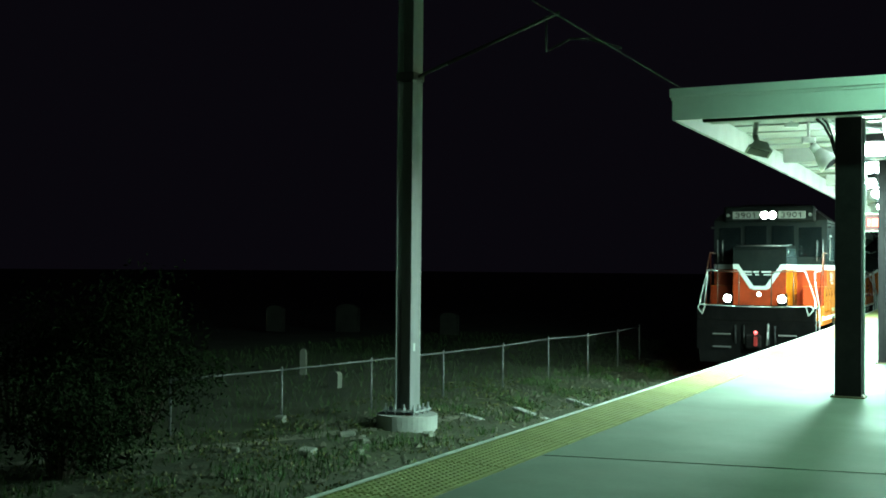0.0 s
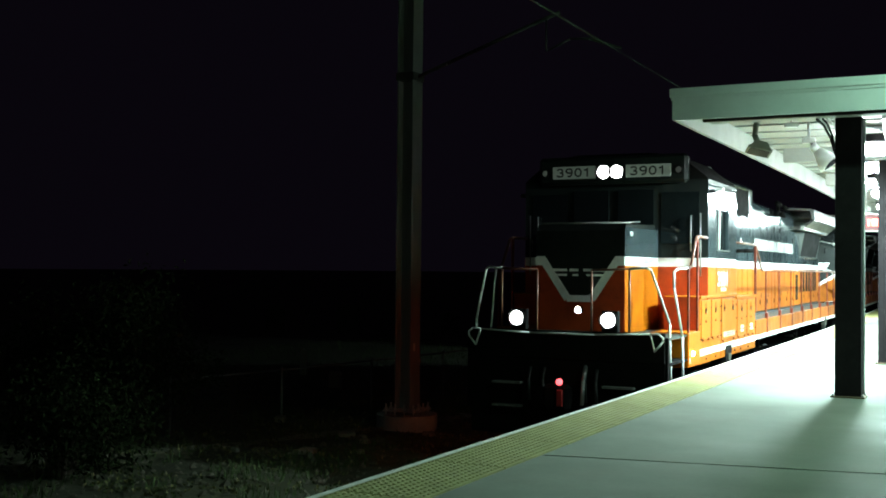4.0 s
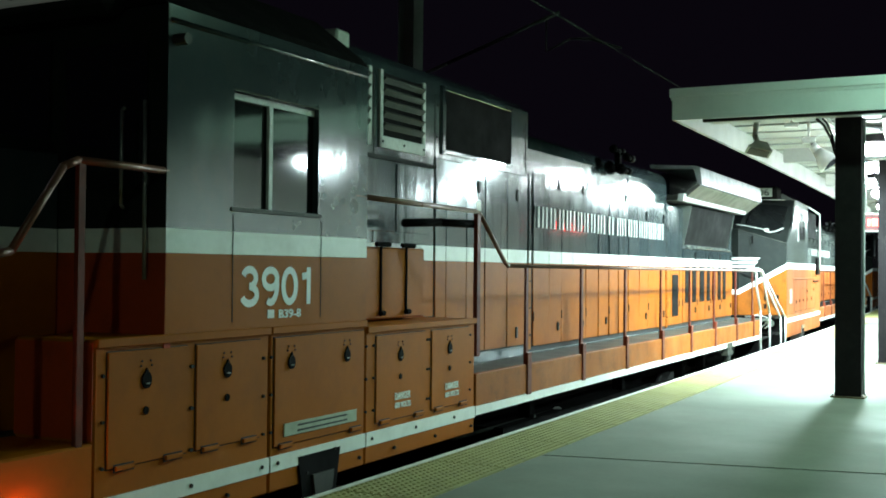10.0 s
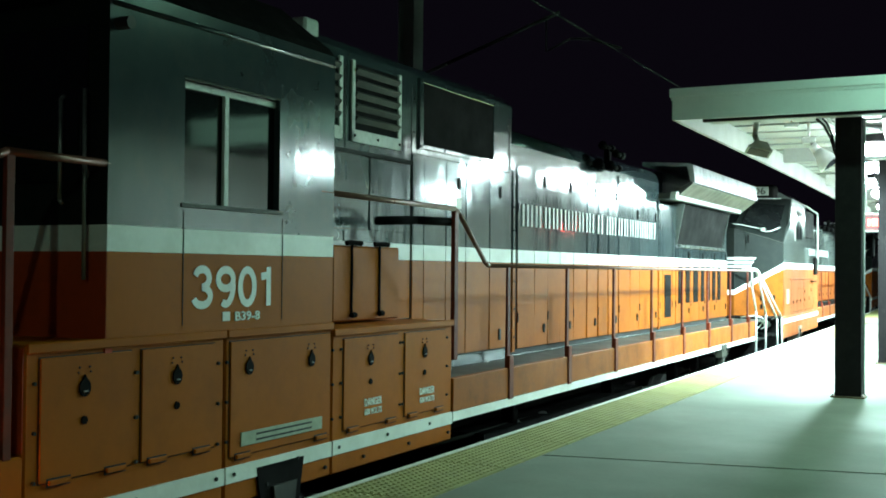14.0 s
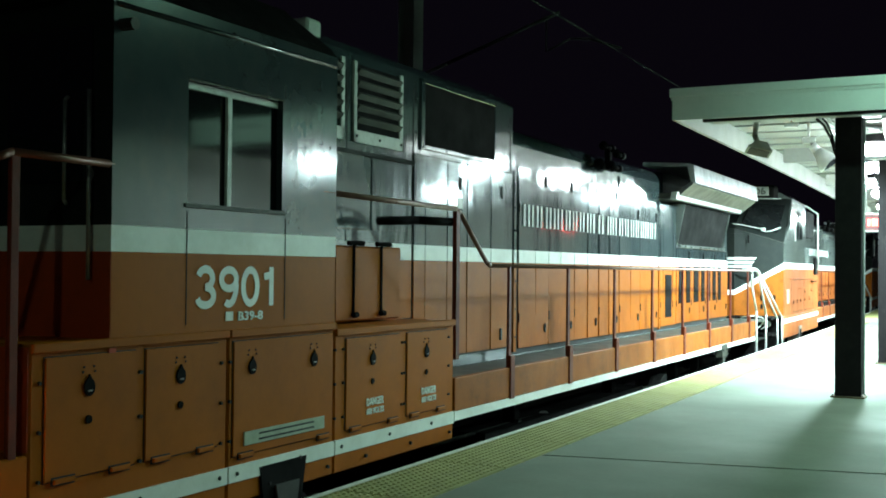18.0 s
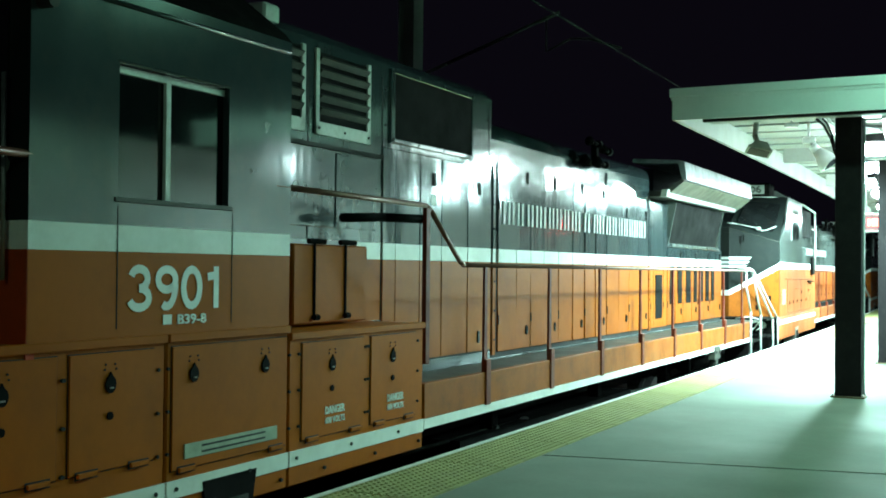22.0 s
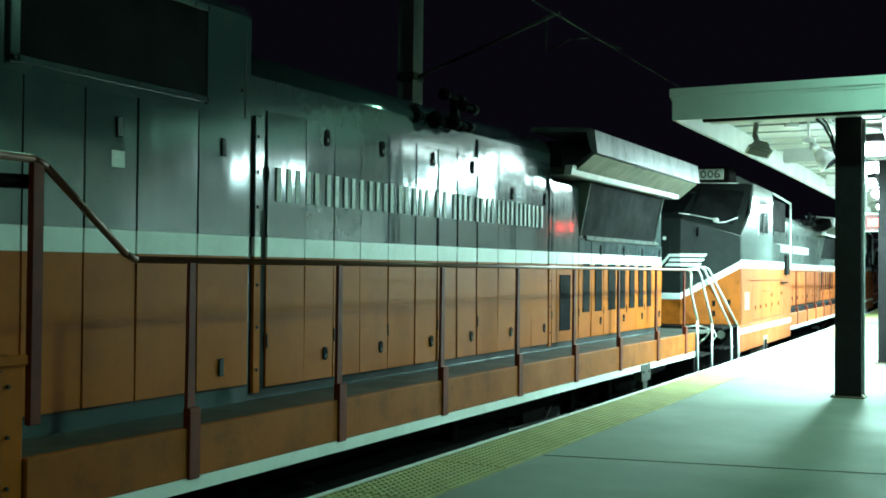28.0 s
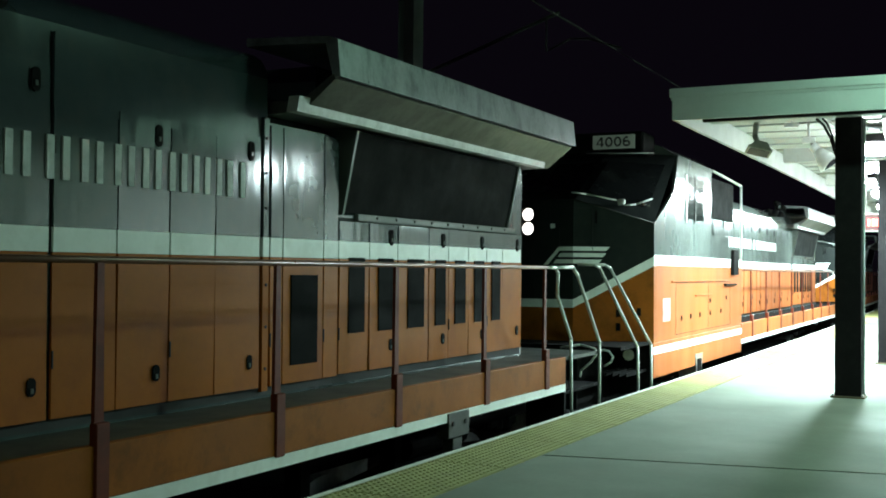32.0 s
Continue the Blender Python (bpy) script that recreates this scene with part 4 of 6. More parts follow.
def radiator_end(root, s1, rear, paint=M_GREY_UP, low=M_HOOD_LOW):
    """Flared radiator wings over the rear of the hood."""
    bm = bmesh.new()
    prof = [(-HOOD_X, DECK_Z), (HOOD_X, DECK_Z), (HOOD_X, 3.10), (0.80, 3.8), (0.80, 4.3), (-0.80, 4.3), (-0.80, 3.8), (-HOOD_X, 3.10)]
    prism(bm, prof, "y", s1, rear)
    part("radiator_body", bm, paint, root)
    for sg in (1, -1):
        # sloping screen
        bm = bmesh.new()
        pts = [(sg * (HOOD_X + 0.005), 3.12), (sg * (HOOD_X + 0.14), 3.77), (sg * 0.8, 3.80), (sg * 0.8, 3.12)]
        prism(bm, pts, "y", s1 + 0.10, rear - 0.40)
        part("radiator_screen", bm, M_SCREEN, root, "black radiator intake screen")
        # frame of the screen
        for (a, b) in ((s1 + 0.07, s1 + 0.10), (rear - 0.40, rear - 0.37)):
            bm = bmesh.new()
            pts = [(sg * (HOOD_X + 0.02), 3.10), (sg * (HOOD_X + 0.155), 3.77), (sg * 0.85, 3.80), (sg * 0.85, 3.10)]
            prism(bm, pts, "y", a, b)
            part("screen_frame", bm, M_GREY_B, root)
        bm = bmesh.new()
        x0, x1 = sx(sg, HOOD_X - 0.1, HOOD_X + 0.03)
        box(bm, x0, x1, s1 + 0.3, rear - 0.2, 3.06, 3.12, 0.006)
        part("screen_ledge", bm, M_GREY_B, root)
        for k in range(9):
            bm = bmesh.new()
            y = s1 + 0.6 + k * (rear - s1 - 1.1) / 8
            cyl(bm, (sg * (HOOD_X + 0.02), y, 3.095), (sg * (HOOD_X + 0.04), y, 3.095), 0.012, 6)
            part("bolt", bm, M_SEAM, root)
        # end cheek, wedge between hood side and wing
        for (a, b) in ((rear - 0.37, rear),):
            bm = bmesh.new()
            pts = [(sg * (HOOD_X + 0.004), 3.06), (sg * (HOOD_X + 0.01), 3.79), (sg * 0.8, 3.84), (sg * 0.8, 3.06)]
            prism(bm, pts, "y", a, b)
            part("end_cheek", bm, paint, root)
        # lower lip
        bm = bmesh.new()
        pts = [(sg * 1.18, 3.785), (sg * 1.27, 3.785), (sg * 1.29, 3.895), (sg * 1.20, 3.895)]
        prism(bm, pts, "y", s1 - 0.94, rear + 0.02)
        part("wing_lip", bm, M_LIP, root, "wing lower lip, lightened as if lit")
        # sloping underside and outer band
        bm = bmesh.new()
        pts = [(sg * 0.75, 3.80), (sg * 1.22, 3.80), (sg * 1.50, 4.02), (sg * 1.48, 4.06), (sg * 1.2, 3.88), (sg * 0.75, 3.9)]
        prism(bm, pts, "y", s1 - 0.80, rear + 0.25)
        part("wing_underside", bm, M_UNDER, root, "metal wing underside, darkened as in shade")
        bm = bmesh.new()
        pts = [(sg * 1.46, 4.05), (sg * 1.53, 4.04), (sg * 1.50, 4.31), (sg * 1.42, 4.34), (sg * 0.7, 4.38), (sg * 0.7, 4.32), (sg * 1.40, 4.29)]
        prism(bm, pts, "y", s1 - 0.78, rear + 0.30)
        part("wing_band", bm, M_ALU, root, "grey radiator wing band")
    # narrow doors below the screens with tall dark slots
    seams = [s1 + 0.02, s1 + 0.5, s1 + 0.98, s1 + 1.57, s1 + 1.97, s1 + 2.41, s1 + 2.84, s1 + 3.24, rear - 0.02]
    hood_doors(root, seams, DECK_Z + 0.09, 3.05, latch=True, paint=paint, low=low)
    for i, (a, b) in enumerate(zip(seams, seams[1:])):
        if i == 7:
            continue
        for sg in (1, -1):
            x0, x1 = sx(sg, HOOD_X + 0.014, HOOD_X + 0.032)
            w = (b - a)
            boxpart("air_slot", (x0, x1, a + w * 0.30, b - w * 0.18, 2.15, 2.76), M_SCREEN, root, "tall dark air slot", bevel=0)


def roof_details(root, s):
    """A five-chime horn on a bracket over the shoulder of the hood, bells forward."""
    bm = bmesh.new()
    box(bm, 0.78, 1.12, s + 0.02, s + 0.10, 4.02, 4.08, 0.01)
    box(bm, 1.00, 1.08, s + 0.02, s + 0.10, 4.03, 4.33, 0.01)
    horn = part("air_horn", bm, M_SCREEN, root, "black five-chime air horn")
    for dx, dy, dz, l, r in ((0.06, 0.0, 0.0, 0.26, 0.072), (-0.04, -0.10, 0.01, 0.34, 0.080), (-0.14, -0.26, 0.03, 0.42, 0.088), (-0.04, -0.02, 0.27, 0.24, 0.060), (0.10, 0.06, 0.17, 0.20, 0.058)):
        bm = bmesh.new()
        x, y, z = 1.12 + dx, s + dy, 4.03 + dz
        cyl(bm, (x, s + 0.06, z), (x, y - l * 0.55, z + 0.004), 0.024, 10, r * 0.45)
        cyl(bm, (x, y - l * 0.55, z + 0.004), (x, y - l * 0.85, z + 0.006), r * 0.45, 14, r * 0.78)
        cyl(bm, (x, y - l * 0.85, z + 0.006), (x, y - l, z + 0.008), r * 0.78, 14, r)
        cyl(bm, (x, s + 0.04, z), (x, s + 0.13, z), 0.05, 10)
        part("horn_trumpet", bm, M_SCREEN, horn, "", True)


def handrail_run(root, posts, s_from, s_to):
    for s in posts:
        for sg in (1, -1):
            bm = bmesh.new()
            x = sg * (SIDE_X - 0.03)
            prism(bm, [(s - 0.035, DECK_Z - 0.02), (s + 0.035, DECK_Z - 0.02), (s + 0.024, 2.70), (s - 0.024, 2.70)], "x", x - 0.012, x + 0.012)
            box(bm, x - 0.01, x + 0.045 * 1, s - 0.05, s + 0.05, 1.45, DECK_Z + 0.12, 0.006) if sg > 0 else box(bm, x - 0.045, x + 0.01, s - 0.05, s + 0.05, 1.45, DECK_Z + 0.12, 0.006)
            part("stanchion", bm, M_RAILB, root, "dark brown handrail stanchion")
    for sg in (1, -1):
        pipepart("handrail", [(sg * (SIDE_X - 0.03), s_from, 2.71), (sg * (SIDE_X - 0.03), s_to, 2.70)], 0.019, M_COPPER, root)


def truck(root, s):
    """A two-axle truck, mostly hidden below the sill."""
    for sg in (1, -1):
        x0, x1 = sx(sg, 0.95, 1.12)
        bm = bmesh.new()
        prism(bm, [(s - 1.75, 0.55), (s - 1.5, 0.75), (s - 0.5, 0.55), (s + 0.5, 0.55), (s + 1.5, 0.75), (s + 1.75, 0.55), (s + 1.7, 0.9), (s + 0.5, 1.0), (s - 0.5, 1.0), (s - 1.7, 0.9)], "x", x0, x1)
        part("truck_frame", bm, M_BLACK, root)
        for ds in (-1.35, 1.35):
            bm = bmesh.new()
            cyl(bm, (sg * 0.70, s + ds, 0.50), (sg * 0.83, s + ds, 0.50), 0.50, 28)
            cyl(bm, (sg * 0.66, s + ds, 0.50), (sg * 0.71, s + ds, 0.50), 0.53, 28)
            part("wheel", bm, M_STEEL, root)
            bm = bmesh.new()
            cyl(bm, (sg * 1.0, s + ds, 0.52), (sg * 1.2, s + ds, 0.52), 0.17, 12)
            part("axle_box", bm, M_BLACK, root)
        bm = bmesh.new()
        cyl(bm, (sg * 1.1, s - 0.5, 1.12), (sg * 1.1, s + 0.6, 1.12), 0.10, 12)
        part("brake_cylinder", bm, M_BLACK, root)


def under(root, a, b, deck=M_DECK):
    boxpart("underframe", (-0.88, 0.88, a, b, 1.05, DECK_Z - 0.04), M_BLACK, root, "black underframe")
    boxpart("walkway", (-SIDE_X + 0.035, SIDE_X - 0.035, a, b, DECK_Z - 0.04, DECK_Z), deck, root, "grey non-slip walkway", bevel=0)
    bm = bmesh.new()
    c = (a + b) / 2
    prism(bm, [(-1.3, 0.75), (-1.0, 0.35), (1.0, 0.35), (1.3, 0.75), (1.3, 1.1), (-1.3, 1.1)], "y", c - 2.6, c + 2.6)
    part("fuel_tank", bm, M_BLACK, root, "black fuel tank")
    truck(root, a + 3.6)
    truck(root, b - 3.4)
    for e, dr in ((a, -1), (b, 1)):
        bm = bmesh.new()
        box(bm, -0.16, 0.16, min(e, e + dr * 0.30), max(e, e + dr * 0.30), 0.72, 0.98, 0.03)
        box(bm, -0.2, 0.2, min(e + dr * 0.20, e + dr * 0.40), max(e + dr * 0.20, e + dr * 0.40), 0.66, 1.04, 0.05)
        part("coupler", bm, M_BLACK, root, "dull rusty knuckle coupler")


def sill(root, a, b, paint=M_SILL):
    for sg in (1, -1):
        x0, x1 = sx(sg, SIDE_X - 0.06, SIDE_X)
        boxpart("side_sill", (x0, x1, a, b, 1.46, DECK_Z + 0.006), paint, root, "orange side sill", bevel=0.006)
        boxpart("sill_stripe", (x0, x1, a, b, 1.38, 1.459), M_WHITE, root, "white stripe along the sill", bevel=0)


def equipment_box(root, a, b, top, doors, sg, bottom=1.23, foot=1.52, latches=None):
    x0, x1 = sx(sg, 0.98, SIDE_X - 0.012)
    bx = boxpart("equipment_box", (x0, x1, a, b, bottom, top), M_ORANGE, root, "orange equipment locker below the cab", bevel=0.012)
    xa, xb = sx(sg, SIDE_X - 0.014, SIDE_X)
    boxpart("top_ledge", (xa, xb + 0.012 * sg if sg > 0 else xb, a, b, top - 0.045, top + 0.006), M_ORANGE, bx, bevel=0.006)
    boxpart("stripe", (xa, xb, a + 0.004, b - 0.004, 1.365, 1.465), M_WHITE, bx, "white stripe along the lockers", bevel=0)
    n = max(2, int((b - a) / 0.28))
    for i in range(n):
        for z in (1.30, 1.415):
            y = a + 0.08 + (b - a - 0.16) * i / (n - 1)
            if (i + (z > 1.4)) % 2:
                bm = bmesh.new()
                cyl(bm, (sg * (SIDE_X - 0.01), y, z), (sg * (SIDE_X + 0.008), y, z), 0.013, 6)
                part("rivet", bm, M_SEAM, bx)
    for (c, d) in doors:
        bm = bmesh.new()
        box(bm, xa, xb, c, d, foot, top - 0.07, 0.004)
        dr = part("locker_door", bm, M_ORANGE, bx)
        xs0, xs1 = sx(sg, SIDE_X - 0.013, SIDE_X - 0.009)
        boxpart("door_gap", (xs0, xs1, c - 0.006, d + 0.006, foot - 0.006, top - 0.064), M_SEAM, bx, bevel=0)
        m = (c + d) / 2 - 0.03
        for q in (latches or (m,)):
            z = top - 0.235
            bm = bmesh.new()
            drop = [(q + 0.038 * math.cos(k * math.pi / 8), z + (0.066 if k == 4 else 0.046 * math.sin(k * math.pi / 8))) for k in range(16)]
            prism(bm, drop, "x", *sx(sg, SIDE_X, SIDE_X + 0.010))
            part("latch", bm, M_SCREEN, dr, "black teardrop latch")
            bm = bmesh.new()
            box(bm, *sx(sg, SIDE_X + 0.01, SIDE_X + 0.018), q - 0.016, q + 0.014, z - 0.022, z - 0.014, 0.002)
            part("latch_handle", bm, M_STEEL, dr)
            for dy, dz in ((-0.042, 0.078), (0.042, 0.078), (-0.034, 0.104), (0.034, 0.104)):
                bm = bmesh.new()
                cyl(bm, (sg * SIDE_X, q + dy, z + dz), (sg * (SIDE_X + 0.006), q + dy, z + dz), 0.006, 5)
                part("rivet", bm, M_SEAM, dr)
        if not latches:
            bm = bmesh.new()
            cyl(bm, (sg * SIDE_X, m, top - 0.40), (sg * (SIDE_X + 0.008), m, top - 0.40), 0.022, 10)
            part("keyhole", bm, M_BLACK, dr)
        for y in (c + 0.12, d - 0.12):
            bm = bmesh.new()
            box(bm, *sx(sg, SIDE_X, SIDE_X + 0.018), y - 0.07, y + 0.07, foot - 0.015, foot + 0.012, 0.004)
            part("hinge", bm, M_ORANGE, dr)
            boxpart("hinge_gap", (*sx(sg, SIDE_X - 0.002, SIDE_X + 0.003), y - 0.078, y + 0.078, foot - 0.024, foot + 0.020), M_SEAM, dr, bevel=0)
        for y in (c - 0.035, d + 0.035):
            for z in (1.62, 1.86, 2.1):
                bm = bmesh.new()
                cyl(bm, (sg * (SIDE_X - 0.013), y, z), (sg * (SIDE_X + 0.004), y, z), 0.010, 6)
                part("bolt", bm, M_SEAM, bx)
    return bx


def holed(bm, x0, x1, outer, hole):
    """A sheet between x0 and x1 with one rectangular opening, in y and z."""
    rings = []
    for x in (x0, x1):
        for y0, y1, z0, z1 in (outer, hole):
            rings.append([bm.verts.new(p) for p in ((x, y0, z0), (x, y1, z0), (x, y1, z1), (x, y0, z1))])
    o0, h0, o1, h1 = rings
    for k in range(4):
        j = (k + 1) % 4
        for q in ((o0[k], o0[j], h0[j], h0[k]), (o1[k], h1[k], h1[j], o1[j]), (o0[k], o1[k], o1[j], o0[j]), (h0[k], h0[j], h1[j], h1[k])):
            bm.faces.new(q)
    bmesh.ops.recalc_face_normals(bm, faces=bm.faces)


def cab_shell(root, s0, s1, z0, z_eave, z_roof, win):
    """Cab with side walls, a side window opening on each side and a low arched roof."""
    wy0, wy1, wz0, wz1 = win
    for sg in (1, -1):
        x0, x1 = sx(sg, SIDE_X - 0.06, SIDE_X)
        boxpart("cab_side", (x0, x1, s0, s1, z0, Z_OR), M_ORANGE, root, "faded orange lower cab side", bevel=0.004)
        boxpart("cab_stripe", (x0, x1, s0, s1, Z_OR, Z_WH), M_WHITE, root, "white stripe round the cab", bevel=0)
        bm = bmesh.new()
        holed(bm, x0, x1, (s0, s1, Z_WH, z_eave), win)
        part("cab_side", bm, M_GREY_UP, root, "dark grey-green upper cab side")
        # sliding window
        wn = thing_part("cab_window", root)
        gx0, gx1 = sx(sg, SIDE_X - 0.075, SIDE_X - 0.065)
        mid = wy0 + (wy1 - wy0) * 0.46
        boxpart("pane", (gx0, gx1, wy0 - 0.02, mid, wz0 - 0.02, wz1 + 0.02), M_GLASS, wn, bevel=0)
        g2 = sx(sg, SIDE_X - 0.055, SIDE_X - 0.047)
        boxpart("pane", (*g2, mid, wy1 + 0.0, wz0, wz1), M_GLASS, wn, bevel=0)
        f0, f1 = sx(sg, SIDE_X - 0.058, SIDE_X - 0.035)
        boxpart("mullion", (f0, f1, mid - 0.022, mid + 0.022, wz0, wz1), M_RAILW, wn, "white sliding sash bar", bevel=0.003)
        boxpart("head_frame", (f0, f1, wy0, wy1, wz1 - 0.045, wz1 - 0.004), M_RAILW, wn, bevel=0.003)
        s_0, s_1 = sx(sg, SIDE_X - 0.05, SIDE_X + 0.012)
        boxpart("sill", (s_0, s_1, wy0 - 0.03, wy1 + 0.03, wz0 - 0.028, wz0 - 0.003), M_DECK, wn, bevel=0.004)
        boxpart("drip_edge", (*sx(sg, SIDE_X - 0.05, SIDE_X + 0.008), wy0 - 0.01, wy1 + 0.01, wz1 + 0.002, wz1 + 0.016), M_GREY_UP, wn, bevel=0.004)
        pipepart("gutter", [(sg * (SIDE_X + 0.004), s0 + 0.02, z_eave - 0.09), (sg * (SIDE_X + 0.004), s1 - 0.02, z_eave - 0.07)], 0.014, M_GREY_UP, root)
        for y in (s0 + (s1 - s0) * 0.275, s0 + (s1 - s0) * 0.72):
            q0, q1 = sx(sg, SIDE_X - 0.001, SIDE_X + 0.002)
            boxpart("panel_seam", (q0, q1, y - 0.004, y + 0.004, z0 + 0.05, wz0 - 0.05), M_SEAM, root, bevel=0)
    bm = bmesh.new()
    prof = [(-SIDE_X, z_eave), (SIDE_X, z_eave), (SIDE_X - 0.05, z_eave + 0.06), (1.1, z_roof - 0.07), (0.6, z_roof), (-0.6, z_roof), (-1.1, z_roof - 0.07), (-SIDE_X + 0.05, z_eave + 0.06)]
    prism(bm, prof, "y", s0 - 0.02, s1)
    # roof blackened in its colour so the high lamp hardly shows on it
    part("cab_roof", bm, M_BLACK, root, "dark low arched cab roof")
    boxpart("cab_floor", (-1.5, 1.5, s0 + 0.05, s1 - 0.05, z0 - 0.03, z0 + 0.03), M_BLACK, root, bevel=0)
    boxpart("cab_rear_wall", (-SIDE_X + 0.06, SIDE_X - 0.06, s1 - 0.06, s1, z0, z_eave), M_NOSE, root, bevel=0)


def thing_part(name, root):
    ob = new(name)
    ob.parent = root
    ob.empty_display_size = 0.1
    return ob


def number_board(root, x0, x1, s, z0, z1, figures, board=M_NUMB, ink=M_INK, label="white number board with black digits"):
    nb = boxpart("number_board", (x0, x1, s - 0.02, s + 0.02, z0, z1), board, root, label, bevel=0.006)
    w, h = x1 - x0, z1 - z0
    digits("digit", figures, h * 0.72, w * 0.84, Matrix.Translation((x0 + w * 0.08, s - 0.025, z0 + h * 0.14)) @ FRONT, ink, nb, "painted numeral")


def lens(root, name, x, s, z, r, mat, label):
    bm = bmesh.new()
    cyl(bm, (x, s, z), (x, s + 0.06, z), r * 1.25, 20)
    # hood ring round the glass
    n = 20
    ring = [[bm.verts.new((x + k * r * math.cos(6.2832 * i / n), y, z + k * r * math.sin(6.2832 * i / n))) for i in range(n)]
            for k, y in ((1.25, s), (1.22, s - 0.055), (1.10, s - 0.055), (1.08, s))]
    for p, q in zip(ring, ring[1:]):
        for i in range(n):
            bm.faces.new((p[i], p[(i + 1) % n], q[(i + 1) % n], q[i]))
    bmesh.ops.recalc_face_normals(bm, faces=bm.faces)
    rim = part(name, bm, M_BLACK, root, label)
    bm = bmesh.new()
    ball(bm, (0, 0, 0), r, 16)
    for v in bm.verts:
        v.co = Vector((x + v.co.x, s - 0.005 + v.co.y * 0.25, z + v.co.z))
    part("lens", bm, mat, rim, "", True)


def locomotive_a():
    root = thing("diesel_locomotive", "orange and grey-green diesel locomotive with white stripes, headlights on", "locomotive", "locomotives of the train")
    under(root, -2.33, 18.10)
    sill(root, 4.09, 16.95)
    # lockers under the cab
    for sg in (1, -1):
        equipment_box(root, -0.52, 1.00, 2.29, [(-0.43, 0.20), (0.28, 0.90)], sg, foot=1.61)
        equipment_box(root, 1.01, 2.19, 2.29, [(1.05, 2.16)], sg, latches=(1.23, 1.92))
        equipment_box(root, 2.20, 4.08, 2.24, [(2.34, 3.13), (3.24, 3.94)], sg)
        low = boxpart("equipment_box", (*sx(sg, 0.98, SIDE_X - 0.004), -1.24, -0.525, 1.24, DECK_Z + 0.02), M_ORANGE, root, "low orange locker beside the steps", bevel=0.012)
        bm = bmesh.new()
        cyl(bm, (sg * (SIDE_X - 0.01), -1.02, 1.44), (sg * (SIDE_X + 0.03), -1.02, 1.44), 0.035, 14)
        part("marker_light", bm, M_MARK, low, "lit amber marker light")
        if sg > 0:
            lettering("end_letter", "F", 0.075, 0.045, Matrix.Translation((SIDE_X - 0.002, -1.19, 1.30)) @ SIDE, M_WHITE, low, "small white end letter")
        # jacking pad
        bm = bmesh.new()
        prism(bm, [(1.32, 1.42), (1.84, 1.42), (1.78, 1.10), (1.70, 0.98), (1.46, 0.98), (1.38, 1.10)], "x", *sx(sg, 1.3, SIDE_X + 0.004))
        part("jacking_pad", bm, M_BLACK, root, "black jacking pad")
        bm = bmesh.new()
        prism(bm, [(1.48, 1.28), (1.74, 1.28), (1.70, 1.06), (1.52, 1.06)], "x", *sx(sg, SIDE_X, SIDE_X + 0.02))
        part("jacking_plate", bm, M_DECK, root)
        bk = boxpart("bracket", (*sx(sg, SIDE_X - 0.1, SIDE_X + 0.014), 14.14, 14.54, 1.24, 1.455), M_DECK, root, "grey lifting bracket")
        boxpart("foot", (*sx(sg, SIDE_X - 0.1, SIDE_X), 14.25, 14.43, 1.06, 1.238), M_DECK, bk)
        for y in (14.22, 14.46):
            bm = bmesh.new()
            cyl(bm, (sg * (SIDE_X + 0.01), y, 1.36), (sg * (SIDE_X + 0.024), y, 1.36), 0.022, 8)
            part("bolt", bm, M_SEAM, bk)
        # steps
        boxpart("step_well", (*sx(sg, 0.95, 1.15), -2.3, -1.24, 0.62, DECK_Z - 0.05), M_BLACK, root, bevel=0)
        boxpart("step_side", (*sx(sg, 1.1, SIDE_X - 0.02), -2.36, -2.30, 0.60, DECK_Z), M_BLACK, root)
        for z in (0.66, 1.0, 1.34):
            boxpart("step", (*sx(sg, 1.1, SIDE_X - 0.02), -2.30, -1.24, z, z + 0.04), M_BLACK, root)
        boxpart("step_side", (*sx(sg, 1.1, SIDE_X - 0.02), 16.96, 17.02, 0.60, DECK_Z), M_BLACK, root)
        for z in (0.66, 1.0, 1.34):
            boxpart("step", (*sx(sg, 1.1, SIDE_X - 0.02), 17.02, 18.08, z, z + 0.04), M_BLACK, root)
        X = sg * (SIDE_X - 0.02)
        pipepart("step_rail", [(sg * 0.98, -2.36, 2.70), (sg * 1.20, -2.34, 2.72), (sg * 1.27, -2.29, 2.69), (sg * 1.38, -2.22, 2.34), (sg * 1.50, -2.13, 1.93), (sg * 1.52, -2.12, 0.85)], 0.019, M_RAILW, root, "white step handrail")
        pipepart("step_rail", [(sg * 1.53, -1.12, 2.72), (sg * 1.45, -1.50, 2.71), (sg * 1.42, -1.59, 2.66), (sg * 1.43, -1.62, 2.43), (sg * 1.53, -1.51, 1.71), (sg * 1.54, -1.50, 0.85)], 0.019, M_RAILW, root, "white step handrail")
        pipepart("side_rail", [(X, 0.02, 3.21), (X, -0.64, 3.21), (X, -0.74, 3.17), (X, -1.06, 2.74), (X, -1.16, 2.72)], 0.021, M_COPPER, root, "brown front handrail")
        for y, zt in ((-0.62, 3.2), (-1.19, 2.72)):
            boxpart("stanchion", (*sx(sg, SIDE_X - 0.04, SIDE_X - 0.01), y - 0.026, y + 0.026, 1.60 if y > -1 else 1.45, zt), M_RAILB, root, "dark brown handrail stanchion", bevel=0.004)
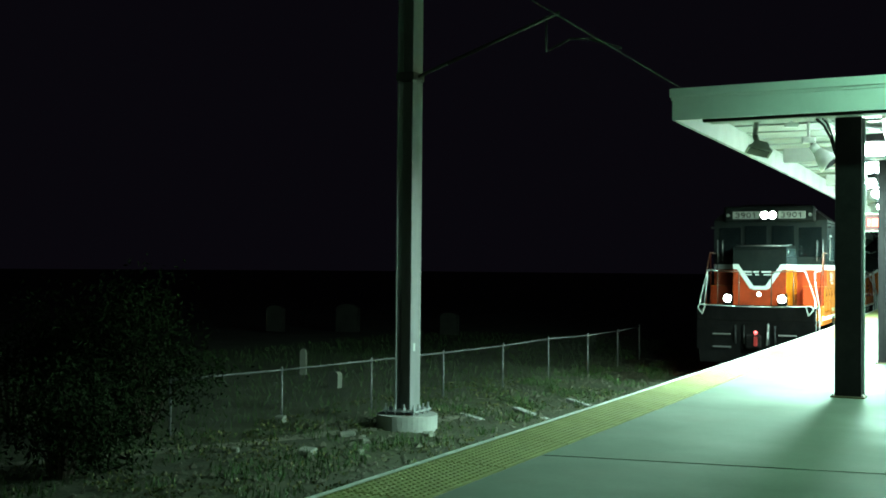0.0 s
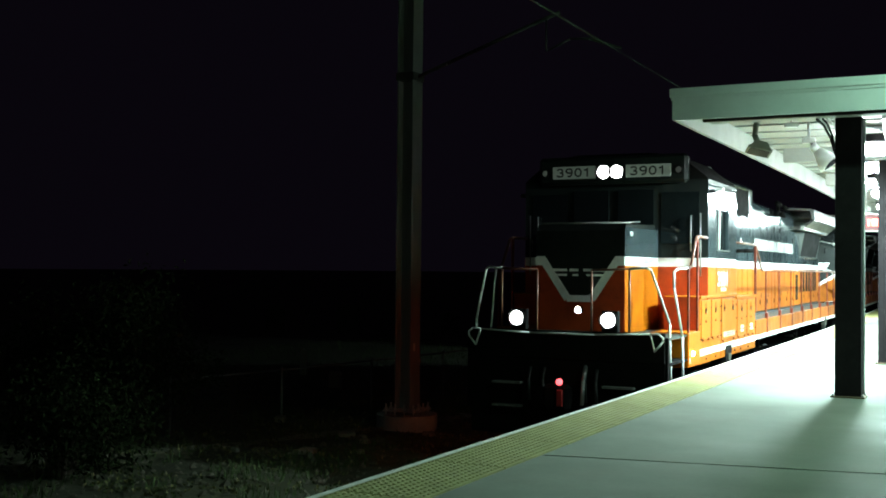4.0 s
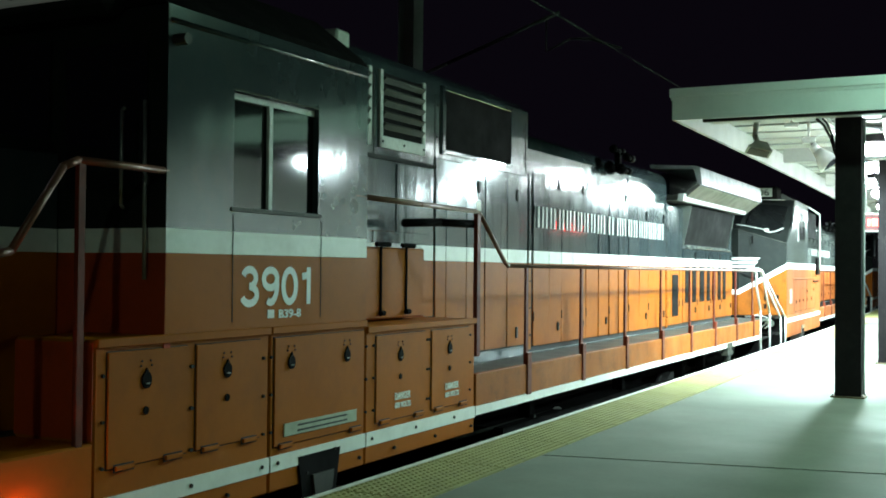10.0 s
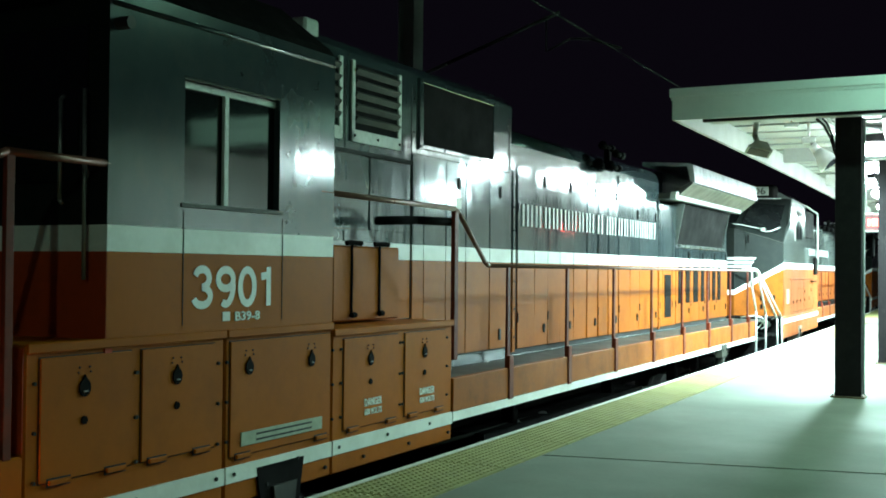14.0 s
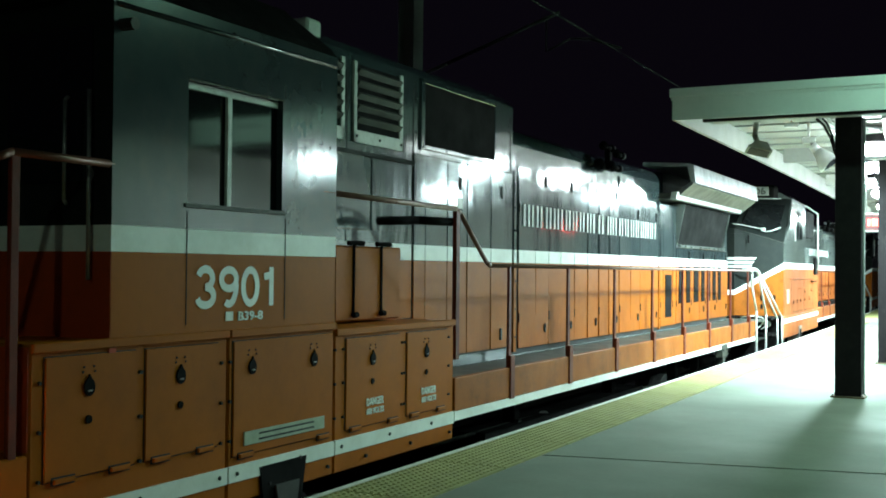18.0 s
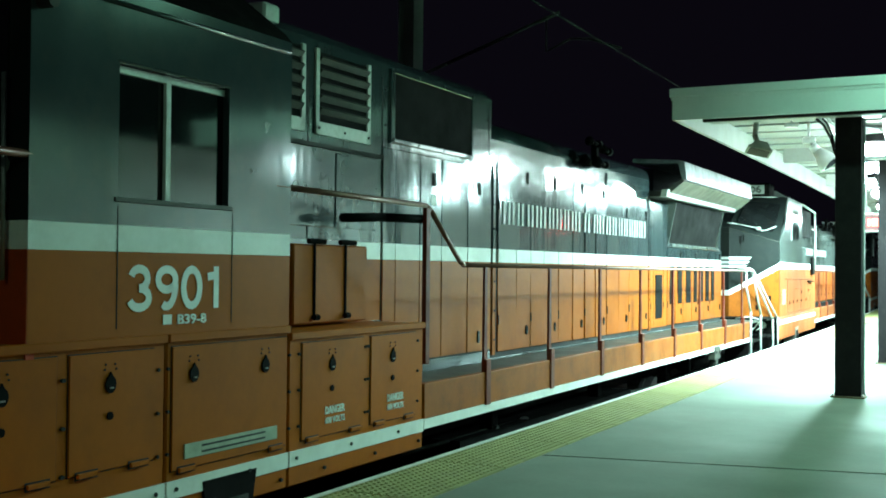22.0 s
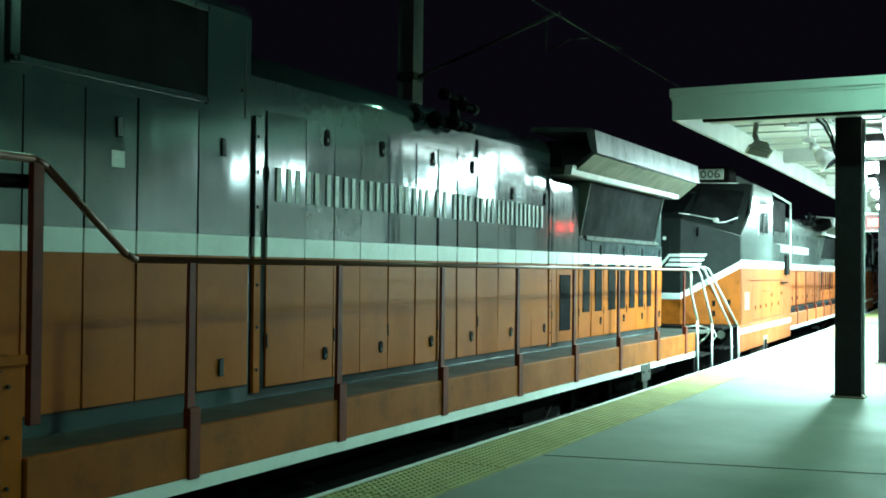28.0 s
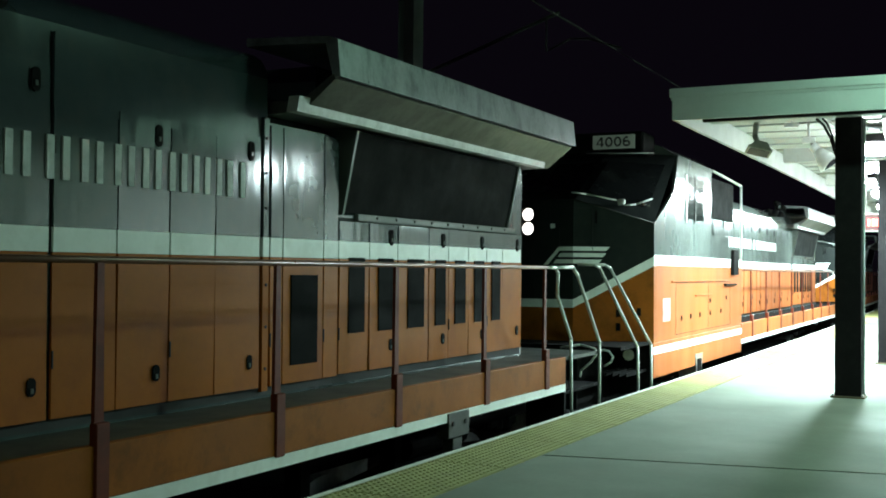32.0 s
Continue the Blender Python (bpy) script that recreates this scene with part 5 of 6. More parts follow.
        pipepart("side_rail", [(X, 2.03, 3.20), (X, 4.12, 3.19), (X, 4.20, 3.16), (X, 4.76, 2.74), (X, 4.84, 2.71)], 0.021, M_COPPER, root, "brown sloping handrail")
        boxpart("stanchion", (*sx(sg, SIDE_X - 0.045, SIDE_X - 0.005), 4.11, 4.18, 1.9, 3.19), M_RAILB, root, "dark brown handrail stanchion", bevel=0.004)
        pipepart("step_rail", [(X, 16.5, 2.70), (X, 16.68, 2.70), (X, 16.76, 2.64), (X, 16.74, 2.41), (X, 17.16, 1.93), (X, 17.20, 0.85)], 0.019, M_RAILW, root, "white step handrail")
        pipepart("step_rail", [(X, 16.7, 2.70), (X, 17.2, 2.71), (X, 17.36, 2.62), (X, 18.12, 1.84), (X, 18.11, 0.85)], 0.019, M_RAILW, root, "white step handrail")
        pipepart("cut_lever", [(sg * 1.05, 18.13, 1.76), (sg * 1.30, 18.13, 1.80), (sg * 1.48, 18.13, 1.76), (sg * 1.50, 18.13, 1.70), (sg * 1.43, 18.13, 1.60), (sg * 1.31, 18.13, 1.50), (sg * 1.30, 18.13, 1.42)], 0.013, M_RAILW, root, "pale bent lever")
        # small gear hanging below the sill
        bm = bmesh.new()
        cyl(bm, (sg * 1.20, 7.03, 1.06), (sg * 1.23, 6.99, 1.07), 0.06, 14)
        part("reflector", bm, M_RAILW, root, "small round pale reflector")
        for y, z in ((6.2, 1.09), (9.4, 0.98), (12.5, 0.86), (13.87, 0.66)):
            boxpart("hanger_bracket", (*sx(sg, 1.10, 1.24), y - 0.07, y + 0.07, z - 0.06, 1.40), M_BLACK, root, bevel=0.01)
            bm = bmesh.new()
            cyl(bm, (sg * 1.20, y, z), (sg * 1.27, y, z), 0.045, 10)
            part("pipe_end", bm, M_DECK, root)
        pipepart("brake_pipe", [(sg * 1.18, 4.4, 1.10), (sg * 1.18, 9.0, 1.06), (sg * 1.18, 12.6, 0.98)], 0.022, M_DECK, root)
    handrail_run(root, [5.31, 6.91, 8.52, 10.14, 11.72, 13.29, 14.93, 16.4], 4.84, 16.5)
    # nose
    nx, n0, n1 = 0.70, -1.68, -0.02
    bm = bmesh.new()
    box(bm, -nx, nx, n0, n1, DECK_Z, Z_OR)
    part("nose", bm, M_RED, root, "red lower nose")
    bm = bmesh.new()
    box(bm, -nx - 0.002, nx + 0.002, n0 + 0.4, n1, Z_OR, Z_WH)
    part("nose_stripe", bm, M_WHITE, root)
    bm = bmesh.new()
    prism(bm, [(n0, Z_OR), (n0, 3.28), (n0 + 0.10, 3.37), (n1, 3.42), (n1, Z_WH), (n0 + 0.4, Z_WH), (n0 + 0.4, Z_OR)], "x", -nx, nx)
    part("nose", bm, M_NOSE, root, "dark grey-green upper nose")
    # V shaped stripe on the nose front and a dark field inside it
    f = n0 - 0.006
    for sg in (1, -1):
        bm = bmesh.new()
        prism(bm, [(sg * 0.70, 2.89), (sg * 0.56, 2.89), (sg * 0.14, 2.28), (sg * 0.24, 2.21), (sg * 0.60, 2.75), (sg * 0.70, 2.75)], "y", f, n0 + 0.004)
        part("v_stripe", bm, M_WHITE, root, "white V stripe on the nose")
    bm = bmesh.new()
    prism(bm, [(-0.6, 2.80), (0.6, 2.80), (0.2, 2.30), (-0.2, 2.30)], "y", f + 0.003, n0 + 0.004)
    part("nose_field", bm, M_NOSE, root)
    bm = bmesh.new()
    box(bm, -0.20, 0.20, f, n0 + 0.004, 2.20, 2.30)
    part("v_stripe", bm, M_WHITE, root)
    bm = bmesh.new()
    for k, (a, b) in enumerate(((-0.42, -0.20), (-0.16, -0.02), (0.06, 0.48))):
        box(bm, a, b, f - 0.004, f + 0.002, 2.66, 2.70)
        box(bm, a + 0.05, b, f - 0.004, f + 0.002, 2.59, 2.62)
    part("emblem", bm, M_WHITE, root, "plain white emblem bars")
    pipepart("nose_grab", [(-0.6, n0 - 0.03, 3.39), (0.68, n0 - 0.03, 3.39), (0.72, n0 + 0.7, 3.43)], 0.014, M_STEEL, root)
    # front platform, pilot, lights
    boxpart("end_plate", (-1.5, 1.5, -2.40, -2.33, 1.38, 1.80), M_BLACK, root, "black front end plate")
    bm = bmesh.new()
    prism(bm, [(-1.45, 0.25), (1.45, 0.25), (1.5, 1.38), (-1.5, 1.38)], "y", -2.38, -2.30)
    part("pilot", bm, M_BLACK, root, "black pilot plate")
    for x in (-0.70, 0.70):
        lens(root, "ditch_light", x, -2.46, 1.97, 0.105, M_HEAD, "lit ditch light")
        boxpart("light_bracket", (x - 0.12, x + 0.12, -2.40, -2.28, 1.80, 2.10), M_BLACK, root)
    lens(root, "class_light", 0.0, n0 - 0.05, 2.08, 0.05, M_HEAD, "small lit centre lamp")
    for sg in (1, -1):
        pipepart("cut_lever", [(sg * 1.30, -2.42, 1.79), (sg * 1.42, -2.44, 1.80), (sg * 1.49, -2.44, 1.74), (sg * 1.48, -2.44, 1.68), (sg * 1.37, -2.44, 1.55), (sg * 1.30, -2.42, 1.79)], 0.014, M_RAILW, root)
        pipepart("end_rail", [(sg * 0.42, -2.36, 1.74), (sg * 0.42, -2.36, 2.68), (sg * 0.98, -2.36, 2.70), (sg * 0.98, -2.36, 1.76)], 0.017, M_COPPER, root)
    boxpart("hose_tag", (0.04, 0.13, -2.78, -2.74, 0.74, 0.98), surface("red_hose_tag", (0.30, 0.012, 0.012), 0.5), root, "red tag hanging at the coupler", bevel=0.01)
    bm = bmesh.new()
    ball(bm, (0.085, -2.77, 1.09), 0.05, 10)
    part("end_lamp", bm, glow("red_end_lamp", (1.0, 0.10, 0.12), 3), root, "small lit red lamp", True)
    for sg in (1, -1):
        for z in (0.66, 1.0):
            boxpart("pilot_step", (*sx(sg, 0.62, 1.08), -2.50, -2.38, z, z + 0.03), M_STEEL, root, "steel pilot step", bevel=0.004)
    pipepart("cut_bar", [(-1.30, -2.44, 1.79), (-0.5, -2.46, 1.76), (0.5, -2.46, 1.76), (1.30, -2.44, 1.79)], 0.013, M_RAILW, root, "pale uncoupling bar")
    for x in (-0.5, -0.28, 0.36, 0.52):
        pipepart("air_hose", [(x, -2.40, 1.25), (x + 0.02, -2.52, 1.08), (x + 0.03, -2.50, 0.78)], 0.022, M_INK, root, "black air hose")
    pipepart("air_hose", [(0.35, -2.40, 1.3), (0.36, -2.53, 1.1), (0.34, -2.53, 0.75)], 0.03, M_STEEL, root)
    # cab
    cab_shell(root, 0.0, 2.18, 2.29, 4.15, 4.60, (0.60, 1.53, 3.04, 3.75))
    for sg in (1, -1):
        x0, x1 = sx(sg, 0.70, SIDE_X - 0.002)
        boxpart("cab_front", (x0, x1, -0.002, 0.05, DECK_Z, Z_OR), M_RED, root, "red lower cab front", bevel=0)
        boxpart("end_panel", (*sx(sg, 0.985, SIDE_X - 0.02), -0.526, -0.518, DECK_Z + 0.03, 2.275), M_RED, root, "red end panel of the lockers", bevel=0)
        boxpart("cab_front", (x0, x1, -0.002, 0.05, Z_OR, Z_WH), M_WHITE, root, bevel=0)
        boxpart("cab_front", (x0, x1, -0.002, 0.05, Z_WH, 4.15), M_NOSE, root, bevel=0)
        boxpart("windshield", (*sx(sg, 0.80, 1.42), -0.014, -0.002, 3.12, 3.95), M_GLASS, root, bevel=0)
        boxpart("windshield", (*sx(sg, 0.08, 0.68), -0.03, -0.004, 3.42, 4.0), M_GLASS, root, bevel=0)
        pipepart("door_grab", [(sg * 1.45, -0.05, 2.6), (sg * 1.45, -0.06, 3.6)], 0.012, M_STEEL, root)
        bm = bmesh.new()
        cyl(bm, (sg * 1.57, 0.05, 3.95), (sg * 1.66, 0.05, 3.95), 0.035, 8)
        part("mirror_stub", bm, M_INK, root)
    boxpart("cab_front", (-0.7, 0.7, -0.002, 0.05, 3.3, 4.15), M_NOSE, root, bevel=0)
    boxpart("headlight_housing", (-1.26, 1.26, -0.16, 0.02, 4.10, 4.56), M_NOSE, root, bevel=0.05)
    for x in (-0.11, 0.11):
        lens(root, "headlight", x, -0.20, 4.29, 0.105, M_HEAD, "bright twin headlight lamp")
    number_board(root, 0.26, 1.00, -0.175, 4.195, 4.40, "3901")
    number_board(root, -1.00, -0.26, -0.175, 4.195, 4.40, "3901")
    for sg in (1, -1):
        lens(root, "class_light", sg * 1.13, -0.19, 4.295, 0.05, M_NUMB, "small unlit classification lamp")
        # side plates of the nose, with a seam towards the cab
        for a, b, flare in ((n0 + 0.012, -0.665, 0.0), (-0.655, n1 - 0.004, 0.05)):
            for z0, z1, mat in ((DECK_Z + 0.004, Z_OR, M_ORANGE), (Z_OR + 0.002, Z_WH - 0.002, M_WHITE), (Z_WH, 3.33, M_GREY_UP)):
                bm = bmesh.new()
                pts = [(sg * (nx - 0.01), a), (sg * (nx + 0.006), a), (sg * (nx + 0.006 + flare), b), (sg * (nx - 0.01), b)]
                prism(bm, pts, "z", z0, z1)
                part("nose_side", bm, mat, root)
        boxpart("sticker", (*sx(sg, nx + 0.006, nx + 0.009), -1.42, -1.27, 3.20, 3.27), M_NAME, root, "small faded white sticker", bevel=0)
        pipepart("nose_grab", [(sg * 1.30, -0.06, 3.0), (sg * 1.30, -0.08, 3.02), (sg * 1.30, -0.08, 3.55), (sg * 1.30, -0.06, 3.57)], 0.011, M_STEEL, root)
        # white diamond piece in place of light that shows through a gap
        bm = bmesh.new()
        prism(bm, [(-0.045, 3.16), (-0.02, 3.115), (0.005, 3.16), (-0.02, 3.205)], "x", *sx(sg, SIDE_X - 0.14, SIDE_X - 0.128))
        part("reflector", bm, M_RAILW, root, "small white diamond below the handrail, standing for light through a gap")
        boxpart("diamond_strap", (*sx(sg, SIDE_X - 0.138, SIDE_X - 0.130), -0.024, -0.012, 2.98, 3.12), M_STEEL, root, bevel=0)
    bm = bmesh.new()
    box(bm, 0.80, 0.98, 2.66, 2.86, 4.42, 4.60, 0.02)
    part("roof_box", bm, M_RAILW, root, "small pale roof box")
    digits("numeral", "3901", 0.245, 0.85, Matrix.Translation((SIDE_X + 0.002, 0.668, 2.432)) @ SIDE, M_WHITE, root, "white painted numeral")
    lettering("model_text", "B39-8", 0.055, 0.25, Matrix.Translation((SIDE_X + 0.002, 1.08, 2.35)) @ SIDE, M_WHITE, root, "small white model text")
    bm = bmesh.new()
    box(bm, SIDE_X, SIDE_X + 0.004, 0.96, 1.03, 2.35, 2.405)
    part("maker_mark", bm, M_WHITE, root, "plain small white mark")
    pl = boxpart("builder_plate", (SIDE_X, SIDE_X + 0.008, 1.15, 2.05, 1.575, 1.66), M_PLATE, root, "pale green notice plate", bevel=0.002)
    bm = bmesh.new()
    for z in (1.635, 1.60):
        box(bm, SIDE_X + 0.008, SIDE_X + 0.010, 1.30, 1.92, z - 0.006, z + 0.006)
    part("text_bar", bm, M_INK, pl, "unreadable dark text bars")
    for y in (2.62, 3.48):
        lettering("warning_text", "DANGER", 0.055, 0.25, Matrix.Translation((SIDE_X + 0.002, y, 1.665)) @ SIDE, M_WHITE, root, "white warning text")
        lettering("warning_text", "600 VOLTS", 0.044, 0.25, Matrix.Translation((SIDE_X + 0.002, y, 1.60)) @ SIDE, M_WHITE, root, "white warning text")
    # tall equipment section behind the cab
    bm = bmesh.new()
    tx = 1.03
    prof = [(-tx, DECK_Z), (tx, DECK_Z), (tx, 4.42), (0.95, 4.50), (0.6, 4.56), (-0.6, 4.56), (-0.95, 4.50), (-tx, 4.42)]
    prism(bm, prof, "y", 2.18, 6.52)
    part("hood_body", bm, M_GREY_UP, root, "dark grey-green tall hood behind the cab")
    for sg in (1, -1):
        xa, xb = sx(sg, tx - 0.005, tx + 0.012)
        for a, b in ((2.2, 2.42), (2.62, 3.10), (3.24, 4.06)):
            # louvre: frame, recess and sloping slats
            lv = boxpart("louvre", (*sx(sg, tx - 0.01, tx + 0.006), a, b, 3.72, 4.34), M_SCREEN, root, "pale framed air intake louvre", bevel=0)
            for dims in ((a, a + 0.05, 3.70, 4.36), (b - 0.05, b, 3.70, 4.36), (a, b, 3.70, 3.80)):
                boxpart("frame", (xa, sx(sg, 0, tx + 0.02)[1] if sg > 0 else xb, *dims), M_RAILW, lv, bevel=0.003)
            for k in range(5):
                z = 3.86 + k * 0.098
                bm = bmesh.new()
                prism(bm, [(sg * (tx + 0.004), z), (sg * (tx + 0.012), z), (sg * (tx + 0.045), z + 0.04), (sg * (tx + 0.03), z + 0.055), (sg * (tx - 0.0), z + 0.02)], "y", a + 0.05, b - 0.05)
                part("slat", bm, M_DECK, lv)
        boxpart("intake_screen", (*sx(sg, tx - 0.005, tx + 0.016), 4.47, 6.02, 3.80, 4.36), M_SCREEN, root, "large black intake screen", bevel=0.006)
        for d in ((4.40, 4.47, 3.75, 4.40), (6.02, 6.05, 3.75, 4.40), (4.40, 6.05, 3.76, 3.80), (4.40, 6.05, 4.36, 4.40)):
            boxpart("screen_frame", (*sx(sg, tx - 0.004, tx + 0.022), *d), M_GREY_UP, root, bevel=0.004)
        # seams of the tall section
        for y in (3.16, 4.28, 6.46):
            boxpart("panel_seam", (*sx(sg, tx - 0.004, tx + 0.003), y - 0.008, y + 0.008, DECK_Z + 0.1, 4.30), M_SEAM, root, bevel=0)
        boxpart("stripe_panel", (*sx(sg, tx - 0.004, tx + 0.004), 2.2, 4.26, Z_OR, Z_WH), M_WHITE, root, bevel=0)
        boxpart("lower_panel", (*sx(sg, tx - 0.004, tx + 0.004), 2.2, 4.26, 2.24, Z_OR), M_ORANGE, root, bevel=0)
        boxpart("upper_panel", (*sx(sg, tx - 0.004, tx + 0.010), 2.62, 3.52, Z_WH + 0.1, 3.60), M_GREY_UP, root, bevel=0.004)
        boxpart("upper_panel", (*sx(sg, tx - 0.004, tx + 0.010), 3.55, 4.18, Z_WH + 0.1, 3.58), M_GREY_UP, root, bevel=0.004)
        boxpart("belt_ledge", (*sx(sg, tx - 0.004, tx + 0.03), 2.2, 4.26, 3.60, 3.63), M_SEAM, root, bevel=0)
        # orange hatch on top of the lockers
        ht = boxpart("hatch", (*sx(sg, tx, tx + 0.16), 2.76, 3.79, 2.26, 2.85), M_ORANGE, root, "orange hinged hatch behind the cab", bevel=0.012)
        for y in (3.02, 3.45):
            bm = bmesh.new()
            box(bm, *sx(sg, tx + 0.16, tx + 0.175), y - 0.011, y + 0.011, 2.30, 2.88, 0.003)
            cyl(bm, (sg * (tx + 0.185), y - 0.11, 2.87), (sg * (tx + 0.185), y + 0.11, 2.87), 0.020, 8)
            cyl(bm, (sg * (tx + 0.185), y - 0.03, 2.31), (sg * (tx + 0.185), y + 0.03, 2.31), 0.022, 8)
            part("hatch_strap", bm, M_BLACK, ht)
        # dark pipe under the sloping rail
        pipepart("vent_pipe", [(sg * 1.22, 3.35, 3.06), (sg * 1.36, 3.75, 3.08), (sg * 1.5, 4.14, 3.08)], 0.036, M_BLACK, root)
    for sg in (1, -1):
        seams = [4.28, 4.50, 4.95, 5.38, 5.95, 6.50]
        for i, (a, b) in enumerate(zip(seams, seams[1:])):
            x0, x1 = sx(sg, tx - 0.004, tx + 0.014)
            g = 0.007
            tilt = (DENT.uniform(-0.012, 0.012), DENT.uniform(-0.006, 0.006))
            door_panel((x0, x1, a + g, b - g, Z_WH + 0.002, 3.70), M_GREY_UP, root, tilt)
            boxpart("stripe_panel", (x0, x1, a + g, b - g, Z_OR, Z_WH), M_WHITE, root, bevel=0)
            door_panel((x0, x1, a + g, b - g, DECK_Z + 0.12, Z_OR - 0.002), M_HOOD_LOW, root, tilt)
        boxpart("door_recess", (*sx(sg, tx - 0.006, tx + 0.002), 4.28, 6.5, DECK_Z + 0.1, 3.71), M_SEAM, root, bevel=0)
        if sg > 0:
            for y, z in ((5.22, 3.5), (6.2, 3.48), (6.2, 2.0)):
                boxpart("latch", (tx + 0.014, tx + 0.03, y - 0.025, y + 0.025, z - 0.06, z + 0.06), M_INK, root, "black recessed latch")
            boxpart("sticker", (tx + 0.014, tx + 0.018, 5.16, 5.27, 3.26, 3.36), M_RAILW, root, bevel=0)
    seam_bolts(root, tx, (4.34, 6.42), (1.95, 2.25, 2.55, 3.05, 3.3, 3.55, 3.9, 4.2))
    seam_bolts(root, tx + 0.02, (4.435, 4.9, 5.4, 5.9, 6.035), (3.78, 4.38))
    seam_bolts(root, HOOD_X + 0.028, (6.62, 12.28), (1.95, 2.25, 2.55, 3.1, 3.35, 3.6))
    for a in (2.66, 3.28, 3.65, 4.02):
        seam_bolts(root, tx + 0.02, (a,), (3.75,))
    long_hood(root, 6.52, 12.32, 4.23, 17.0)
    hood_doors(root, [6.74, 7.22, 7.63, 8.03, 8.49, 8.98, 9.42, 9.83, 10.28], DECK_Z + 0.08, 3.80)
    hood_doors(root, [10.30, 10.80, 11.27, 11.72, 12.22], DECK_Z + 0.08, 3.60)
    hood_doors(root, [12.34, 12.50, 13.04, 13.26], DECK_Z + 0.08, 3.70, latch=False)
    bm = bmesh.new()
    prism(bm, [(-HOOD_X, DECK_Z), (HOOD_X, DECK_Z), (HOOD_X, 3.72), (0.86, 3.80), (-0.86, 3.80), (-HOOD_X, 3.72)], "y", 12.32, 13.24)
    part("hood_body", bm, M_GREY_UP, root)
    for sg in (1, -1):
        boxpart("air_grille", (*sx(sg, HOOD_X + 0.016, HOOD_X + 0.030), 12.60, 12.96, 1.95, 2.62), M_SCREEN, root, "tall dark grille panel", bevel=0.004)
        for y in (6.62, 12.28):
            boxpart("batten", (*sx(sg, HOOD_X, HOOD_X + 0.028), y - 0.035, y + 0.035, DECK_Z + 0.05, 3.75), M_GREY_UP, root)
            boxpart("batten_stripe", (*sx(sg, HOOD_X, HOOD_X + 0.030), y - 0.036, y + 0.036, Z_OR, Z_WH), M_WHITE, root, bevel=0)
            boxpart("batten_low", (*sx(sg, HOOD_X, HOOD_X + 0.030), y - 0.036, y + 0.036, DECK_Z + 0.05, Z_OR), M_ORANGE, root, bevel=0)
    boxpart("exhaust_hatch", (-0.35, 0.35, 9.8, 10.6, 4.1, 4.3), M_BLACK, root)
    bm = bmesh.new()
    prism(bm, [(10.30, 3.55), (12.2, 3.55), (11.9, 3.98), (10.30, 3.98)], "x", 0.9, 1.02)
    part("engine_hatch", bm, M_GREY_UP, root)
    radiator_end(root, 13.24, 17.0)
    roof_details(root, 9.66)
    # the railway's name along the hood: one plain block for each letter
    widths = [.62, .66, .74, .64, .26, .68, .60, .68, .68, .60, 0, .66, 0, .92, .74, .66, .68, .60, .62, .58, .60, .66]
    gap, space = 0.14, 0.32
    total = sum(w + gap if w else space for w in widths)
    y = 6.84
    k = 5.25 / total
    for w in widths:
        if w:
            bm = bmesh.new()
            h, t = 0.245, 0.052
            x0, x1 = HOOD_X + 0.018, HOOD_X + 0.033
            wide = max(t, w * k * 0.92)
            bars = 1 if w < 0.3 else 3 if w > 0.9 else 2
            for b in range(bars):
                yb = y + (wide - t) * (b / (bars - 1) if bars > 1 else 0)
                box(bm, x0, x1, yb, yb + t, 3.155, 3.155 + h, 0.0)
            part("name_bar", bm, M_NAME, root, "plain white bars of the painted name")
            y += (w + gap) * k
        else:
            y += space * k
    boxpart("rear_wall", (-HOOD_X, HOOD_X, 17.0, 17.03, DECK_Z, 3.8), M_GREY_UP, root, bevel=0)
    return root


